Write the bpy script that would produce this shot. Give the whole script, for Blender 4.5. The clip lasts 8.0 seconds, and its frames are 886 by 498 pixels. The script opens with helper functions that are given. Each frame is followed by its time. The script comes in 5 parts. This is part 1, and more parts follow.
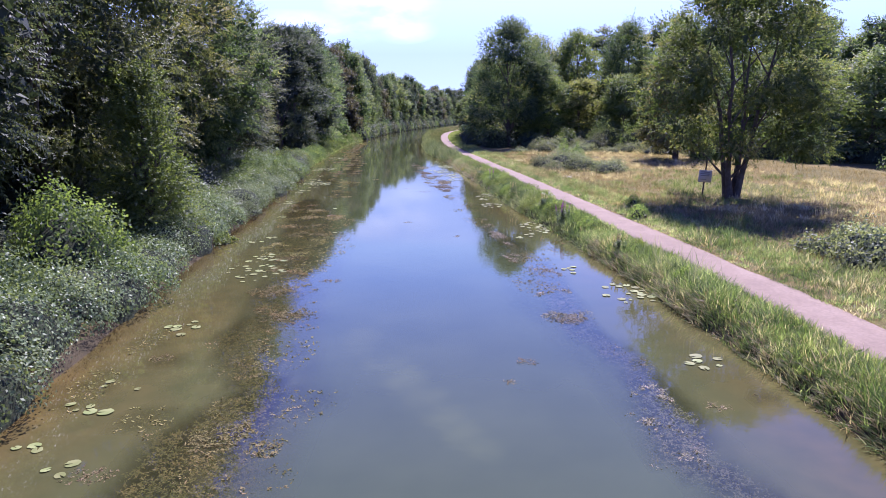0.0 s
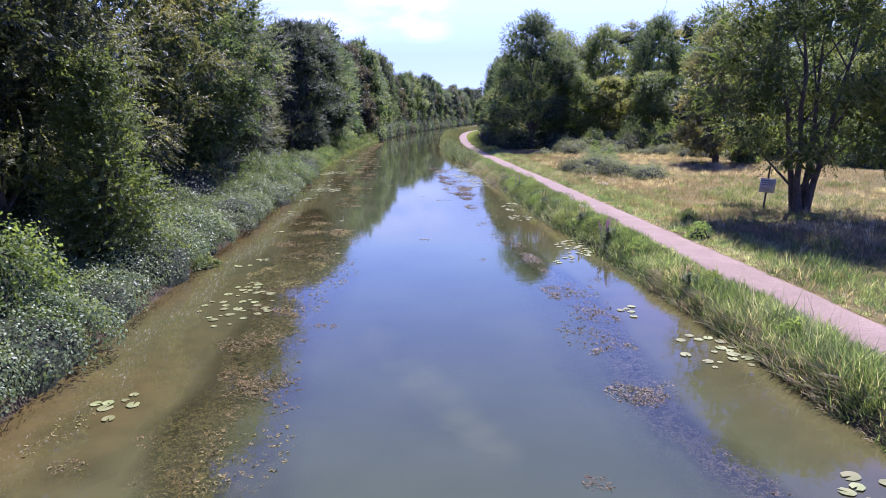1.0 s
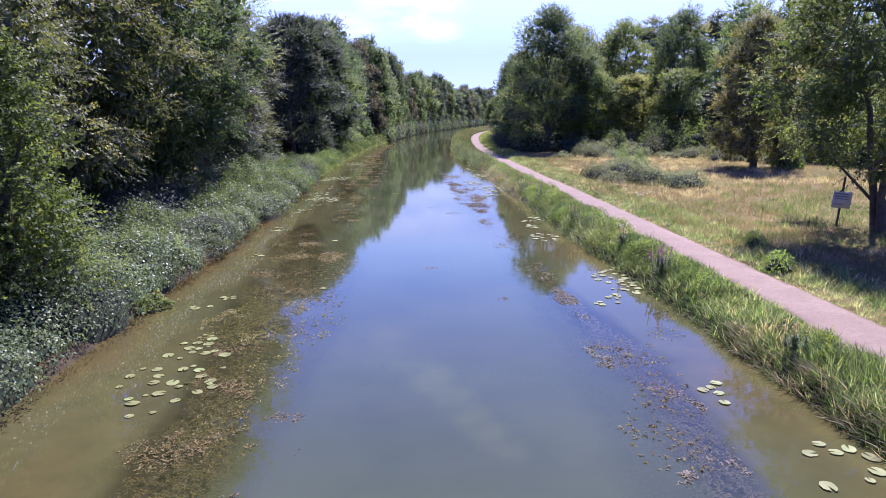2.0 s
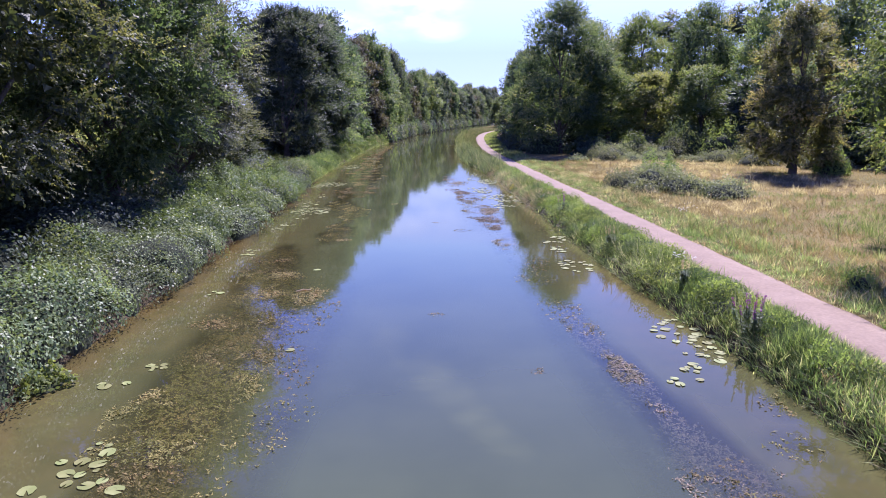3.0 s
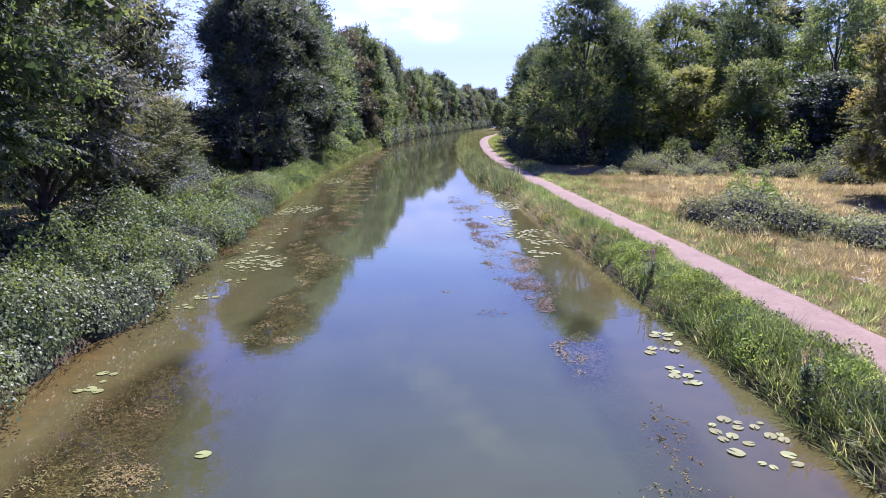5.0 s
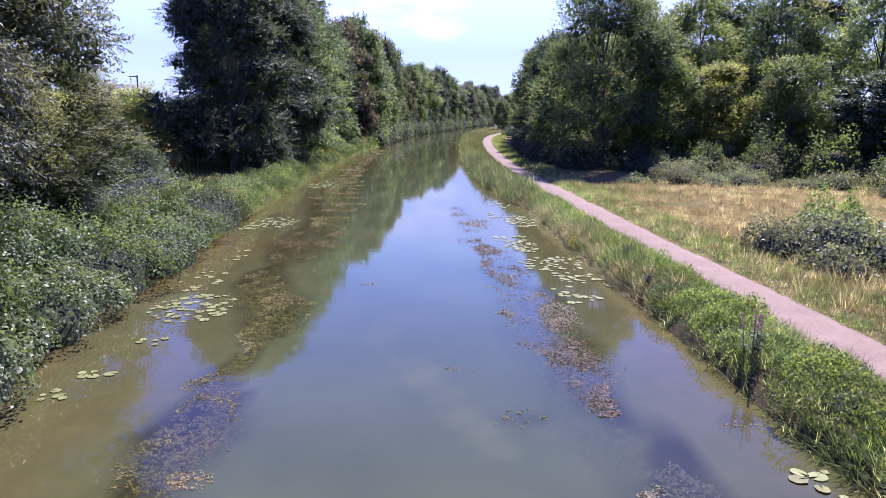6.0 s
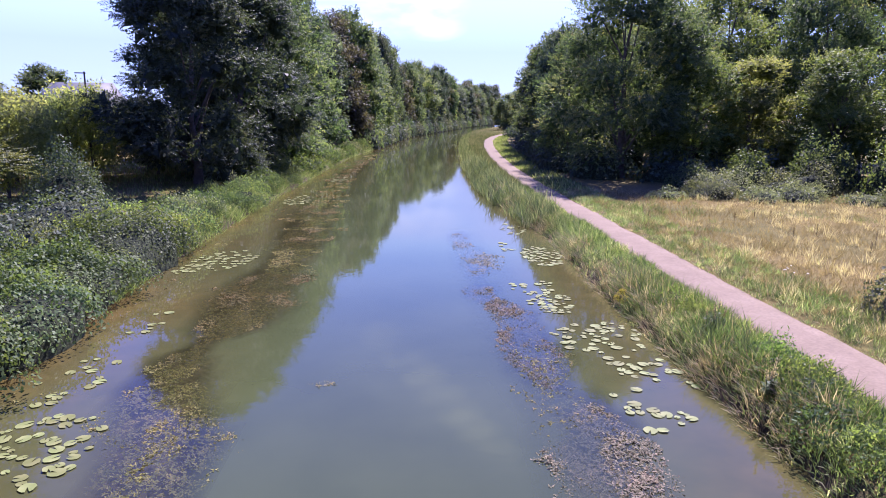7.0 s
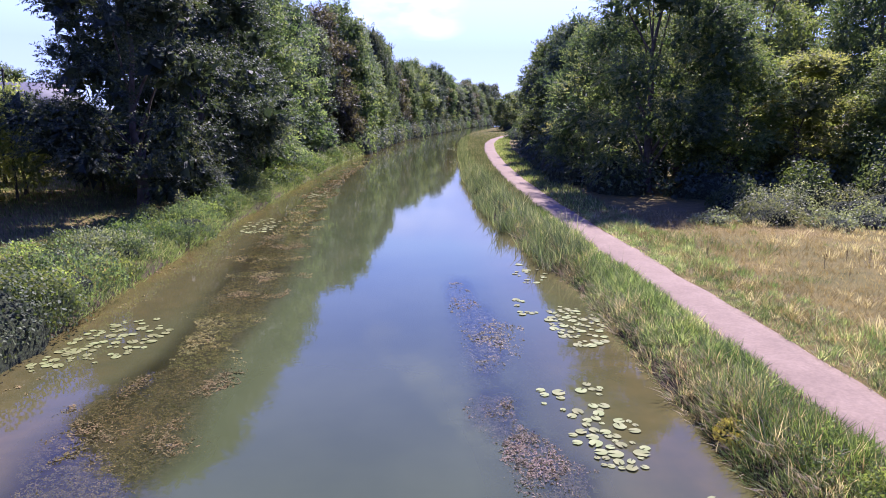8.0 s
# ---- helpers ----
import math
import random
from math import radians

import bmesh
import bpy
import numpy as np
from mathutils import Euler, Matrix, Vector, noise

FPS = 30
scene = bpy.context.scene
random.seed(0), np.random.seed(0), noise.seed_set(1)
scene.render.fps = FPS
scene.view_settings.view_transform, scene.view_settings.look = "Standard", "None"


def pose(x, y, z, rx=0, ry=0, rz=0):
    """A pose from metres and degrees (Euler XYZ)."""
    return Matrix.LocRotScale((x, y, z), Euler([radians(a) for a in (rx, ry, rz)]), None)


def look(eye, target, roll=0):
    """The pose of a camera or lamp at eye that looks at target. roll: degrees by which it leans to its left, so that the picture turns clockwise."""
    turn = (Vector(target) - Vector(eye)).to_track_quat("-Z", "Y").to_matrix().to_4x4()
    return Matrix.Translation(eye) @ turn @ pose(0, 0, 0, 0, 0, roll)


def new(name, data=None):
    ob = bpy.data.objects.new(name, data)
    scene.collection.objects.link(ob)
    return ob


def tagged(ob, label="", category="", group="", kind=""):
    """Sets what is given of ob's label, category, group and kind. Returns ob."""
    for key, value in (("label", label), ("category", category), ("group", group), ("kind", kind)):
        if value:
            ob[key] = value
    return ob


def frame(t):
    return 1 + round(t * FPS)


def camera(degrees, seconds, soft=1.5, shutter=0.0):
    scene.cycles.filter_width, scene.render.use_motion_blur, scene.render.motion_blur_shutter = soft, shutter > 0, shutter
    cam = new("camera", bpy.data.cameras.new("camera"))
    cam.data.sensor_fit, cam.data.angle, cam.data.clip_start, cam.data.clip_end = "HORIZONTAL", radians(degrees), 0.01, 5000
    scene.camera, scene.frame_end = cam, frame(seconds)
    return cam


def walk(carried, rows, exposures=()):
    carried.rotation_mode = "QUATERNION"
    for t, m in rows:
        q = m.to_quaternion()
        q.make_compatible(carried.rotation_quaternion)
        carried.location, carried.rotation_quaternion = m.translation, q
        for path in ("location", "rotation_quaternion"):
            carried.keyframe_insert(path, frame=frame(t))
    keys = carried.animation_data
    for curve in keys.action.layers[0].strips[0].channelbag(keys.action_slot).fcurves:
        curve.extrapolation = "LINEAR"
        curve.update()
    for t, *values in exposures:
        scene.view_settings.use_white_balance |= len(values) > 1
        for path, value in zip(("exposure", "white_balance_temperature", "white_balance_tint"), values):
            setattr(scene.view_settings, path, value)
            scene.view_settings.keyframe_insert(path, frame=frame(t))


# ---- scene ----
cam = camera(68.0, 8.0, soft=0.85)
PATH = [
    (0, (-0.184, -1.491, 6.327), (-0.107, 0.466, 5.923), -0.5),
    (0.5, (-0.196, 1.316, 6.302), (-0.123, 3.273, 5.898), -0.6),
    (1, (-0.194, 4.18, 6.332), (-0.169, 6.138, 5.927), -0.5),
    (1.5, (-0.129, 7.219, 6.345), (-0.115, 9.178, 5.941), -0.7),
    (1.7, (-0.103, 8.446, 6.347), (-0.1, 10.405, 5.944), -0.7),
    (2.8, (-0.287, 15.555, 6.358), (-0.303, 17.512, 5.949), -0.4),
    (3, (-0.346, 16.916, 6.353), (-0.361, 18.875, 5.947), -0.4),
    (3.5, (-0.529, 20.405, 6.442), (-0.542, 22.363, 6.035), -0.3),
    (4, (-0.731, 24.064, 6.509), (-0.737, 26.023, 6.103), -0.2),
    (4.5, (-0.968, 27.929, 6.548), (-0.971, 29.887, 6.143), -0.1),
    (4.7, (-1.038, 29.481, 6.509), (-1.042, 31.441, 6.109), -0.2),
    (5.8, (-1.31, 37.993, 6.291), (-1.306, 39.951, 5.883), 0.5),
    (6, (-1.335, 39.613, 6.343), (-1.332, 41.571, 5.935), 0.8),
    (6.5, (-1.405, 43.917, 6.424), (-1.398, 45.875, 6.015), 0.8),
    (7, (-1.385, 48.417, 6.586), (-1.377, 50.374, 6.176), 0.8),
    (7.5, (-1.301, 53.077, 6.749), (-1.292, 55.034, 6.339), 0.7),
    (8, (-1.195, 57.726, 6.939), (-1.183, 59.683, 6.527), 0.7),
]


walk(cam, [(t, look(eye, target, roll)) for t, eye, target, roll in PATH], [(0, 1.49, 5570, 34), (8, 1.53, 5770, 34)])

# ---- world and sun ----
SUN_EL, SUN_AZ = 51.0, 24.0
world = bpy.data.worlds.new("sky")
scene.world = world
world.use_nodes = True


def wire(tree, a, b):
    tree.links.new(a, b)


def make_world():
    tr = world.node_tree
    nd = tr.nodes
    bg = nd["Background"]
    sky = nd.new("ShaderNodeTexSky")
    sky.sky_type = "NISHITA"
    sky.sun_disc = False
    sky.sun_elevation, sky.sun_rotation = radians(SUN_EL), radians(SUN_AZ)
    sky.air_density, sky.dust_density, sky.ozone_density = 1.0, 0.1, 4.0
    co = nd.new("ShaderNodeTexCoord")
    sep = nd.new("ShaderNodeSeparateXYZ")
    wire(tr, co.outputs["Generated"], sep.inputs[0])

    def math_node(op, a, b=None, clamp=False):
        m = nd.new("ShaderNodeMath")
        m.operation, m.use_clamp = op, clamp
        for k, v in enumerate((a, b)):
            if v is None:
                continue
            if isinstance(v, (int, float)):
                m.inputs[k].default_value = v
            else:
                wire(tr, v, m.inputs[k])
        return m.outputs[0]

    ahead = math_node("MAXIMUM", sep.outputs["Y"], 0.02)
    az = math_node("DIVIDE", sep.outputs["X"], ahead)
    el = math_node("DIVIDE", sep.outputs["Z"], ahead)
    flat = nd.new("ShaderNodeCombineXYZ")
    wire(tr, az, flat.inputs[0])
    wire(tr, math_node("MULTIPLY", el, 2.2), flat.inputs[1])
    puff = nd.new("ShaderNodeTexNoise")
    puff.inputs["Scale"].default_value, puff.inputs["Detail"].default_value = 7.0, 7.0
    puff.inputs["Roughness"].default_value = 0.55
    wire(tr, flat.outputs[0], puff.inputs["Vector"])
    total = None
    for a0, e0, sa, se, power in CLOUDS:
        u = math_node("DIVIDE", math_node("SUBTRACT", az, a0), sa)
        v = math_node("DIVIDE", math_node("SUBTRACT", el, e0), se)
        r = math_node("ADD", math_node("MULTIPLY", u, u), math_node("MULTIPLY", v, v))
        blob = math_node("MULTIPLY", math_node("SUBTRACT", 1.0, math_node("MULTIPLY", r, 0.55), True), power)
        total = blob if total is None else math_node("MAXIMUM", total, blob)
    soft = math_node("MULTIPLY", math_node("SUBTRACT", puff.outputs["Fac"], 0.39), 4.8, True)
    cover = math_node("MULTIPLY", total, soft, True)
    mix = nd.new("ShaderNodeMix")
    mix.data_type = "RGBA"
    wire(tr, cover, mix.inputs["Factor"])
    deep = nd.new("ShaderNodeHueSaturation")
    deep.inputs["Hue"].default_value = 0.535
    rise = nd.new("ShaderNodeMapRange")
    wire(tr, sep.outputs["Z"], rise.inputs["Value"])
    rise.inputs["From Min"].default_value, rise.inputs["From Max"].default_value = 0.07, 0.24
    rise.inputs["To Min"].default_value, rise.inputs["To Max"].default_value = 0.97, 1.26
    wire(tr, rise.outputs[0], deep.inputs["Saturation"])
    lift = nd.new("ShaderNodeMapRange")
    wire(tr, sep.outputs["Z"], lift.inputs["Value"])
    lift.inputs["From Min"].default_value, lift.inputs["From Max"].default_value = 0.085, 0.20
    lift.inputs["To Min"].default_value, lift.inputs["To Max"].default_value = 0.86, 1.42
    zenith = nd.new("ShaderNodeMapRange")
    wire(tr, sep.outputs["Z"], zenith.inputs["Value"])
    zenith.inputs["From Min"].default_value, zenith.inputs["From Max"].default_value = 0.24, 0.55
    zenith.inputs["To Min"].default_value, zenith.inputs["To Max"].default_value = 1.0, 0.78
    wire(tr, sky.outputs[0], deep.inputs["Color"])
    veil = nd.new("ShaderNodeMix")
    veil.data_type, veil.blend_type = "RGBA", "DARKEN"
    veil.inputs["Factor"].default_value = 0.85
    wire(tr, deep.outputs[0], veil.inputs["A"])
    veil.inputs["B"].default_value = (2.5, 3.4, 5.8, 1)
    tall = nd.new("ShaderNodeVectorMath")
    tall.operation = "SCALE"
    wire(tr, veil.outputs["Result"], tall.inputs[0])
    wire(tr, math_node("MULTIPLY", lift.outputs[0], zenith.outputs[0]), tall.inputs["Scale"])
    wire(tr, tall.outputs[0], mix.inputs["A"])
    mix.inputs["B"].default_value = (5.2, 6.0, 8.3, 1)
    wire(tr, mix.outputs["Result"], bg.inputs["Color"])
    bg.inputs["Strength"].default_value = 0.098


# tangent of the bearing and of the height above the horizon, their spreads, and thickness
CLOUDS = [(-0.045, 0.155, 0.065, 0.034, 0.95), (-0.20, 0.120, 0.14, 0.022, 0.7), (-0.015, 0.12, 0.04, 0.016, 0.6),
          (0.42, 0.19, 0.14, 0.018, 0.7), (-0.26, 0.168, 0.025, 0.009, 0.6)]
CLOUDS += [(-0.085 + 0.031 * i, 0.355 + 0.033 * i, 0.034, 0.022, 0.32 + 0.07 * min(i, 3)) for i in range(7)]
make_world()
sun = new("sun", bpy.data.lights.new("sun", "SUN"))
sun.data.energy, sun.data.angle, sun.data.color = 4.3, radians(0.53), (1.0, 0.95, 0.87)
to_sun = Vector((math.sin(radians(SUN_AZ)) * math.cos(radians(SUN_EL)), math.cos(radians(SUN_AZ)) * math.cos(radians(SUN_EL)), math.sin(radians(SUN_EL))))
sun.matrix_world = look(to_sun * 200, (0, 0, 0))

# ---- materials ----


def material(name):
    m = bpy.data.materials.new(name)
    m.use_nodes = True
    return m, m.node_tree, m.node_tree.nodes["Principled BSDF"]


def ramp_node(tr, stops):
    r = tr.nodes.new("ShaderNodeValToRGB")
    while len(r.color_ramp.elements) < len(stops):
        r.color_ramp.elements.new(0.5)
    for e, (p, c) in zip(r.color_ramp.elements, stops):
        e.position, e.color = p, (*c, 1)
    return r


def noise_node(tr, scale, detail=4.0, rough=0.55, coords="Object"):
    co = tr.nodes.new("ShaderNodeTexCoord")
    n = tr.nodes.new("ShaderNodeTexNoise")
    n.inputs["Scale"].default_value, n.inputs["Detail"].default_value, n.inputs["Roughness"].default_value = scale, detail, rough
    wire(tr, co.outputs[coords], n.inputs["Vector"])
    return n.outputs["Fac"]


def bump_node(tr, fac, strength, distance, bsdf):
    b = tr.nodes.new("ShaderNodeBump")
    b.inputs["Strength"].default_value, b.inputs["Distance"].default_value = strength, distance
    wire(tr, fac, b.inputs["Height"])
    wire(tr, b.outputs[0], bsdf.inputs["Normal"])


def mix_rgb(tr, fac, a, b, mode="MIX"):
    m = tr.nodes.new("ShaderNodeMix")
    m.data_type, m.blend_type = "RGBA", mode
    for key, v in (("Factor", fac), ("A", a), ("B", b)):
        if isinstance(v, (int, float)):
            m.inputs[key].default_value = v
        elif isinstance(v, tuple):
            m.inputs[key].default_value = (*v, 1)
        else:
            wire(tr, v, m.inputs[key])
    return m.outputs["Result"]


def leaf_material(name, stops, rough=0.58, shine=0.45, spread=0.36, spec=0.36, patch=0.35, sat=0.93):
    """Leaves: colour by leaf and by plant, light shining through."""
    m, tr, b = material(name)
    geo = tr.nodes.new("ShaderNodeNewGeometry")
    info = tr.nodes.new("ShaderNodeObjectInfo")
    patch = noise_node(tr, patch, 2.0, 0.5, "Object")
    add = tr.nodes.new("ShaderNodeMath")
    add.operation = "MULTIPLY_ADD"
    wire(tr, geo.outputs["Random Per Island"], add.inputs[0])
    add.inputs[1].default_value = spread
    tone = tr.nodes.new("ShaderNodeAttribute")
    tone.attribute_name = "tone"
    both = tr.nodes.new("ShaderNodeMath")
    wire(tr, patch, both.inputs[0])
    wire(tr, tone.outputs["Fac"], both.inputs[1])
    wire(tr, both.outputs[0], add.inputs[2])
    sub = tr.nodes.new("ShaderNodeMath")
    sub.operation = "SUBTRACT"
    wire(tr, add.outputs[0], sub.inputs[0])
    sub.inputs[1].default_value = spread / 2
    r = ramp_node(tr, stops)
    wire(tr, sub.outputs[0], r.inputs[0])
    hue = tr.nodes.new("ShaderNodeHueSaturation")
    wire(tr, r.outputs[0], hue.inputs["Color"])
    hue.inputs["Saturation"].default_value = sat
    for key, low, high in (("Value", 0.78, 1.25), ("Hue", 0.485, 0.515)):
        mr = tr.nodes.new("ShaderNodeMapRange")
        wire(tr, info.outputs["Random"], mr.inputs["Value"])
        mr.inputs["To Min"].default_value, mr.inputs["To Max"].default_value = low, high
        wire(tr, mr.outputs[0], hue.inputs[key])
    wire(tr, hue.outputs[0], b.inputs["Base Color"])
    b.inputs["Roughness"].default_value = rough
    b.inputs["Specular IOR Level"].default_value = spec
    tl = tr.nodes.new("ShaderNodeBsdfTranslucent")
    warm = mix_rgb(tr, 1.0, hue.outputs[0], (1.95, 1.9, 1.0), "MULTIPLY")
    wire(tr, warm, tl.inputs["Color"])
    mix = tr.nodes.new("ShaderNodeMixShader")
    mix.inputs[0].default_value = shine
    wire(tr, b.outputs[0], mix.inputs[1])
    wire(tr, tl.outputs[0], mix.inputs[2])
    wire(tr, mix.outputs[0], tr.nodes["Material Output"].inputs["Surface"])
    return m


def rough_material(name, stops, scale, rough=0.9, bump=0.4, dist=0.02, coords="Object", detail=6.0, spec=0.3):
    m, tr, b = material(name)
    big, fine = noise_node(tr, scale, detail, 0.6, coords), noise_node(tr, scale * 14, 4.0, 0.6, coords)
    r = ramp_node(tr, stops)
    wire(tr, big, r.inputs[0])
    col = mix_rgb(tr, 0.5, r.outputs[0], ramp_of(tr, fine), "MULTIPLY")
    wire(tr, col, b.inputs["Base Color"])
    b.inputs["Roughness"].default_value = rough
    b.inputs["Specular IOR Level"].default_value = spec
    bump_node(tr, fine, bump, dist, b)
    return m


def ramp_of(tr, fac):
    r = ramp_node(tr, [(0.25, (0.55, 0.55, 0.55)), (0.75, (1.3, 1.3, 1.3))])
    wire(tr, fac, r.inputs[0])
    return r.outputs[0]


# blue is raised in GREEN and DARK to paint in the bluish tint of shade
GREEN = [(0.2, (0.038, 0.064, 0.026)), (0.5, (0.078, 0.114, 0.046)), (0.75, (0.135, 0.168, 0.067)), (0.95, (0.215, 0.205, 0.084))]
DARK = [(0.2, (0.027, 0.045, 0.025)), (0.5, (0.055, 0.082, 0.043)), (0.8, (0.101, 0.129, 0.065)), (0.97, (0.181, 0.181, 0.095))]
LIGHT = [(0.2, (0.062, 0.099, 0.028)), (0.5, (0.113, 0.157, 0.042)), (0.8, (0.185, 0.222, 0.062)), (0.97, (0.296, 0.284, 0.092))]
OLIVE = [(0.2, (0.045, 0.063, 0.024)), (0.5, (0.099, 0.118, 0.039)), (0.8, (0.185, 0.192, 0.061)), (0.97, (0.278, 0.256, 0.086))]
SILVER = [(0.2, (0.048, 0.063, 0.035)), (0.5, (0.101, 0.119, 0.070)), (0.8, (0.184, 0.196, 0.127)), (0.97, (0.292, 0.292, 0.202))]
WOOD = [(0.2, (0.067, 0.105, 0.035)), (0.5, (0.129, 0.175, 0.058)), (0.8, (0.208, 0.244, 0.083)), (0.97, (0.309, 0.289, 0.114))]
ORCHARD = [(0.2, (0.088, 0.110, 0.035)), (0.5, (0.166, 0.188, 0.061)), (0.8, (0.243, 0.248, 0.086)), (0.97, (0.320, 0.287, 0.110))]
BROWN = [(0.2, (0.084, 0.102, 0.034)), (0.5, (0.175, 0.186, 0.062)), (0.8, (0.280, 0.263, 0.087)), (0.97, (0.378, 0.308, 0.112))]
BRAMBLE = [(0.15, (0.058, 0.085, 0.034)), (0.5, (0.112, 0.154, 0.056)), (0.8, (0.185, 0.229, 0.093)), (0.97, (0.329, 0.290, 0.151))]
HEAP = [(0.15, (0.070, 0.088, 0.042)), (0.5, (0.140, 0.162, 0.084)), (0.8, (0.23, 0.245, 0.14)), (0.97, (0.34, 0.32, 0.21))]
M_GREEN = leaf_material("leaf_green", GREEN, shine=0.56)
M_SILVER = leaf_material("leaf_silver", SILVER, shine=0.35)
M_WOOD_LEAF = leaf_material("leaf_wood", WOOD, shine=0.46)
M_ASH = leaf_material("leaf_ash", [(0.2, (0.045, 0.077, 0.020)), (0.5, (0.090, 0.133, 0.036)), (0.75, (0.149, 0.189, 0.054)), (0.95, (0.225, 0.225, 0.068))], shine=0.56)
M_ORCHARD = leaf_material("leaf_orchard", ORCHARD, shine=0.68)
M_BROWN = leaf_material("leaf_brown", BROWN, shine=0.5)
M_DULL = leaf_material("leaf_dull", [(0.2, (0.046, 0.046, 0.024)), (0.5, (0.088, 0.084, 0.042)), (0.8, (0.135, 0.122, 0.062)), (0.97, (0.18, 0.155, 0.085))], shine=0.35)
M_HEAP = leaf_material("leaf_bramble_pale", HEAP, rough=0.52, shine=0.45, spec=0.45)
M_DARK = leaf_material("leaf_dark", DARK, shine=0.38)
M_LIGHT = leaf_material("leaf_light", LIGHT, shine=0.48)
M_YOUNG = leaf_material("leaf_young", [(0.2, (0.055, 0.095, 0.022)), (0.5, (0.105, 0.160, 0.036)), (0.8, (0.165, 0.215, 0.058)), (0.97, (0.24, 0.26, 0.08))], shine=0.5)
M_OLIVE = leaf_material("leaf_olive", OLIVE, shine=0.34)
M_BRAMBLE = leaf_material("leaf_bramble", BRAMBLE, rough=0.45, shine=0.3, spec=0.26)
M_HERB = leaf_material("leaf_herb", [(0.2, (0.085, 0.128, 0.030)), (0.5, (0.155, 0.207, 0.048)), (0.8, (0.226, 0.266, 0.074)), (0.97, (0.311, 0.305, 0.118))], shine=0.52)
M_GRASS = leaf_material("grass_green", [(0.15, (0.056, 0.093, 0.029)), (0.45, (0.119, 0.174, 0.056)), (0.75, (0.206, 0.254, 0.102)), (0.95, (0.358, 0.358, 0.217))], shine=0.56, spread=0.7)
M_MEADOW = leaf_material("grass_meadow", [(0.15, (0.040, 0.067, 0.021)), (0.45, (0.086, 0.126, 0.040)), (0.75, (0.150, 0.185, 0.075)), (0.95, (0.260, 0.260, 0.158))], shine=0.56, spread=0.7)
M_DRY = leaf_material("grass_dry", [(0.2, (0.110, 0.088, 0.038)), (0.45, (0.198, 0.151, 0.071)), (0.7, (0.278, 0.219, 0.114)), (0.95, (0.379, 0.320, 0.194))], shine=0.35, spread=0.6, rough=0.7)
M_STRAW = leaf_material("grass_straw", [(0.2, (0.214, 0.168, 0.104)), (0.5, (0.380, 0.316, 0.204)), (0.8, (0.535, 0.463, 0.328)), (0.95, (0.262, 0.274, 0.107))], shine=0.45, rough=0.7)
M_REED = leaf_material("reed_green", [(0.2, (0.060, 0.085, 0.038)), (0.5, (0.115, 0.145, 0.066)), (0.8, (0.18, 0.205, 0.105)), (0.97, (0.30, 0.28, 0.18))], shine=0.35, spread=0.8)
M_WEED = leaf_material("water_weed", [(0.15, (0.080, 0.082, 0.021)), (0.45, (0.160, 0.138, 0.038)), (0.7, (0.232, 0.178, 0.056)), (0.95, (0.30, 0.185, 0.078))], rough=0.7, shine=0.1, spread=0.5, spec=0.1, patch=0.7)
M_SUNKEN = leaf_material("sunken_weed", [(0.15, (0.050, 0.055, 0.018)), (0.5, (0.105, 0.100, 0.034)), (0.9, (0.17, 0.14, 0.055))], rough=0.8, shine=0.05, spread=0.5, spec=0.1, patch=0.7)
# mauve-grey stops paint the sky's reflection on wet weed into the leaf colour
M_SKY_WEED = leaf_material("sky_tinted_weed", [(0.15, (0.085, 0.080, 0.045)), (0.45, (0.165, 0.140, 0.082)), (0.7, (0.245, 0.190, 0.120)), (0.95, (0.33, 0.22, 0.15))], rough=0.7, shine=0.1, spread=0.6, spec=0.15, patch=0.7)
M_RUST = leaf_material("rotten_weed", [(0.2, (0.11, 0.078, 0.030)), (0.5, (0.21, 0.155, 0.068)), (0.9, (0.36, 0.28, 0.15))], rough=0.7, shine=0.1, spec=0.1)
M_PAD = leaf_material("lily_leaf", [(0.15, (0.095, 0.125, 0.030)), (0.5, (0.165, 0.185, 0.055)), (0.8, (0.23, 0.235, 0.085)), (0.97, (0.30, 0.22, 0.085))], rough=0.6, shine=0.05, spec=0.12, spread=1.1)
M_LITTER = leaf_material("dead_stems", [(0.2, (0.036, 0.024, 0.013)), (0.5, (0.076, 0.050, 0.026)), (0.9, (0.136, 0.092, 0.048))], rough=0.8, shine=0.1, spec=0.1)
M_PURPLE = leaf_material("purple_flower", [(0.2, (0.176, 0.040, 0.176)), (0.6, (0.288, 0.080, 0.272)), (0.9, (0.400, 0.160, 0.360))], shine=0.25)
M_WHITE = leaf_material("white_flower", [(0.2, (0.42, 0.43, 0.37)), (0.8, (0.58, 0.58, 0.52))], shine=0.2)
M_YELLOW = leaf_material("yellow_flower", [(0.2, (0.45, 0.34, 0.03)), (0.8, (0.6, 0.5, 0.06))], shine=0.2)
M_BARK = rough_material("bark", [(0.3, (0.055, 0.042, 0.030)), (0.7, (0.13, 0.105, 0.08))], 2.5, bump=0.8, dist=0.03)
# for the hull in each thicket: its colour imitates leaves lying in shade
M_CORE_SHADE = rough_material("thicket_shade", [(0.35, (0.014, 0.020, 0.008)), (0.5, (0.040, 0.052, 0.020)), (0.68, (0.085, 0.105, 0.042))], 11.0, bump=1.0, dist=0.09)
M_PATH = rough_material("pink_path", [(0.25, (0.170, 0.121, 0.082)), (0.5, (0.206, 0.148, 0.100)), (0.8, (0.250, 0.185, 0.129))], 0.8, bump=0.25, dist=0.006)
M_WOOD = rough_material("weathered_wood", [(0.3, (0.05, 0.04, 0.03)), (0.7, (0.10, 0.085, 0.07))], 6.0, bump=0.4, dist=0.004)
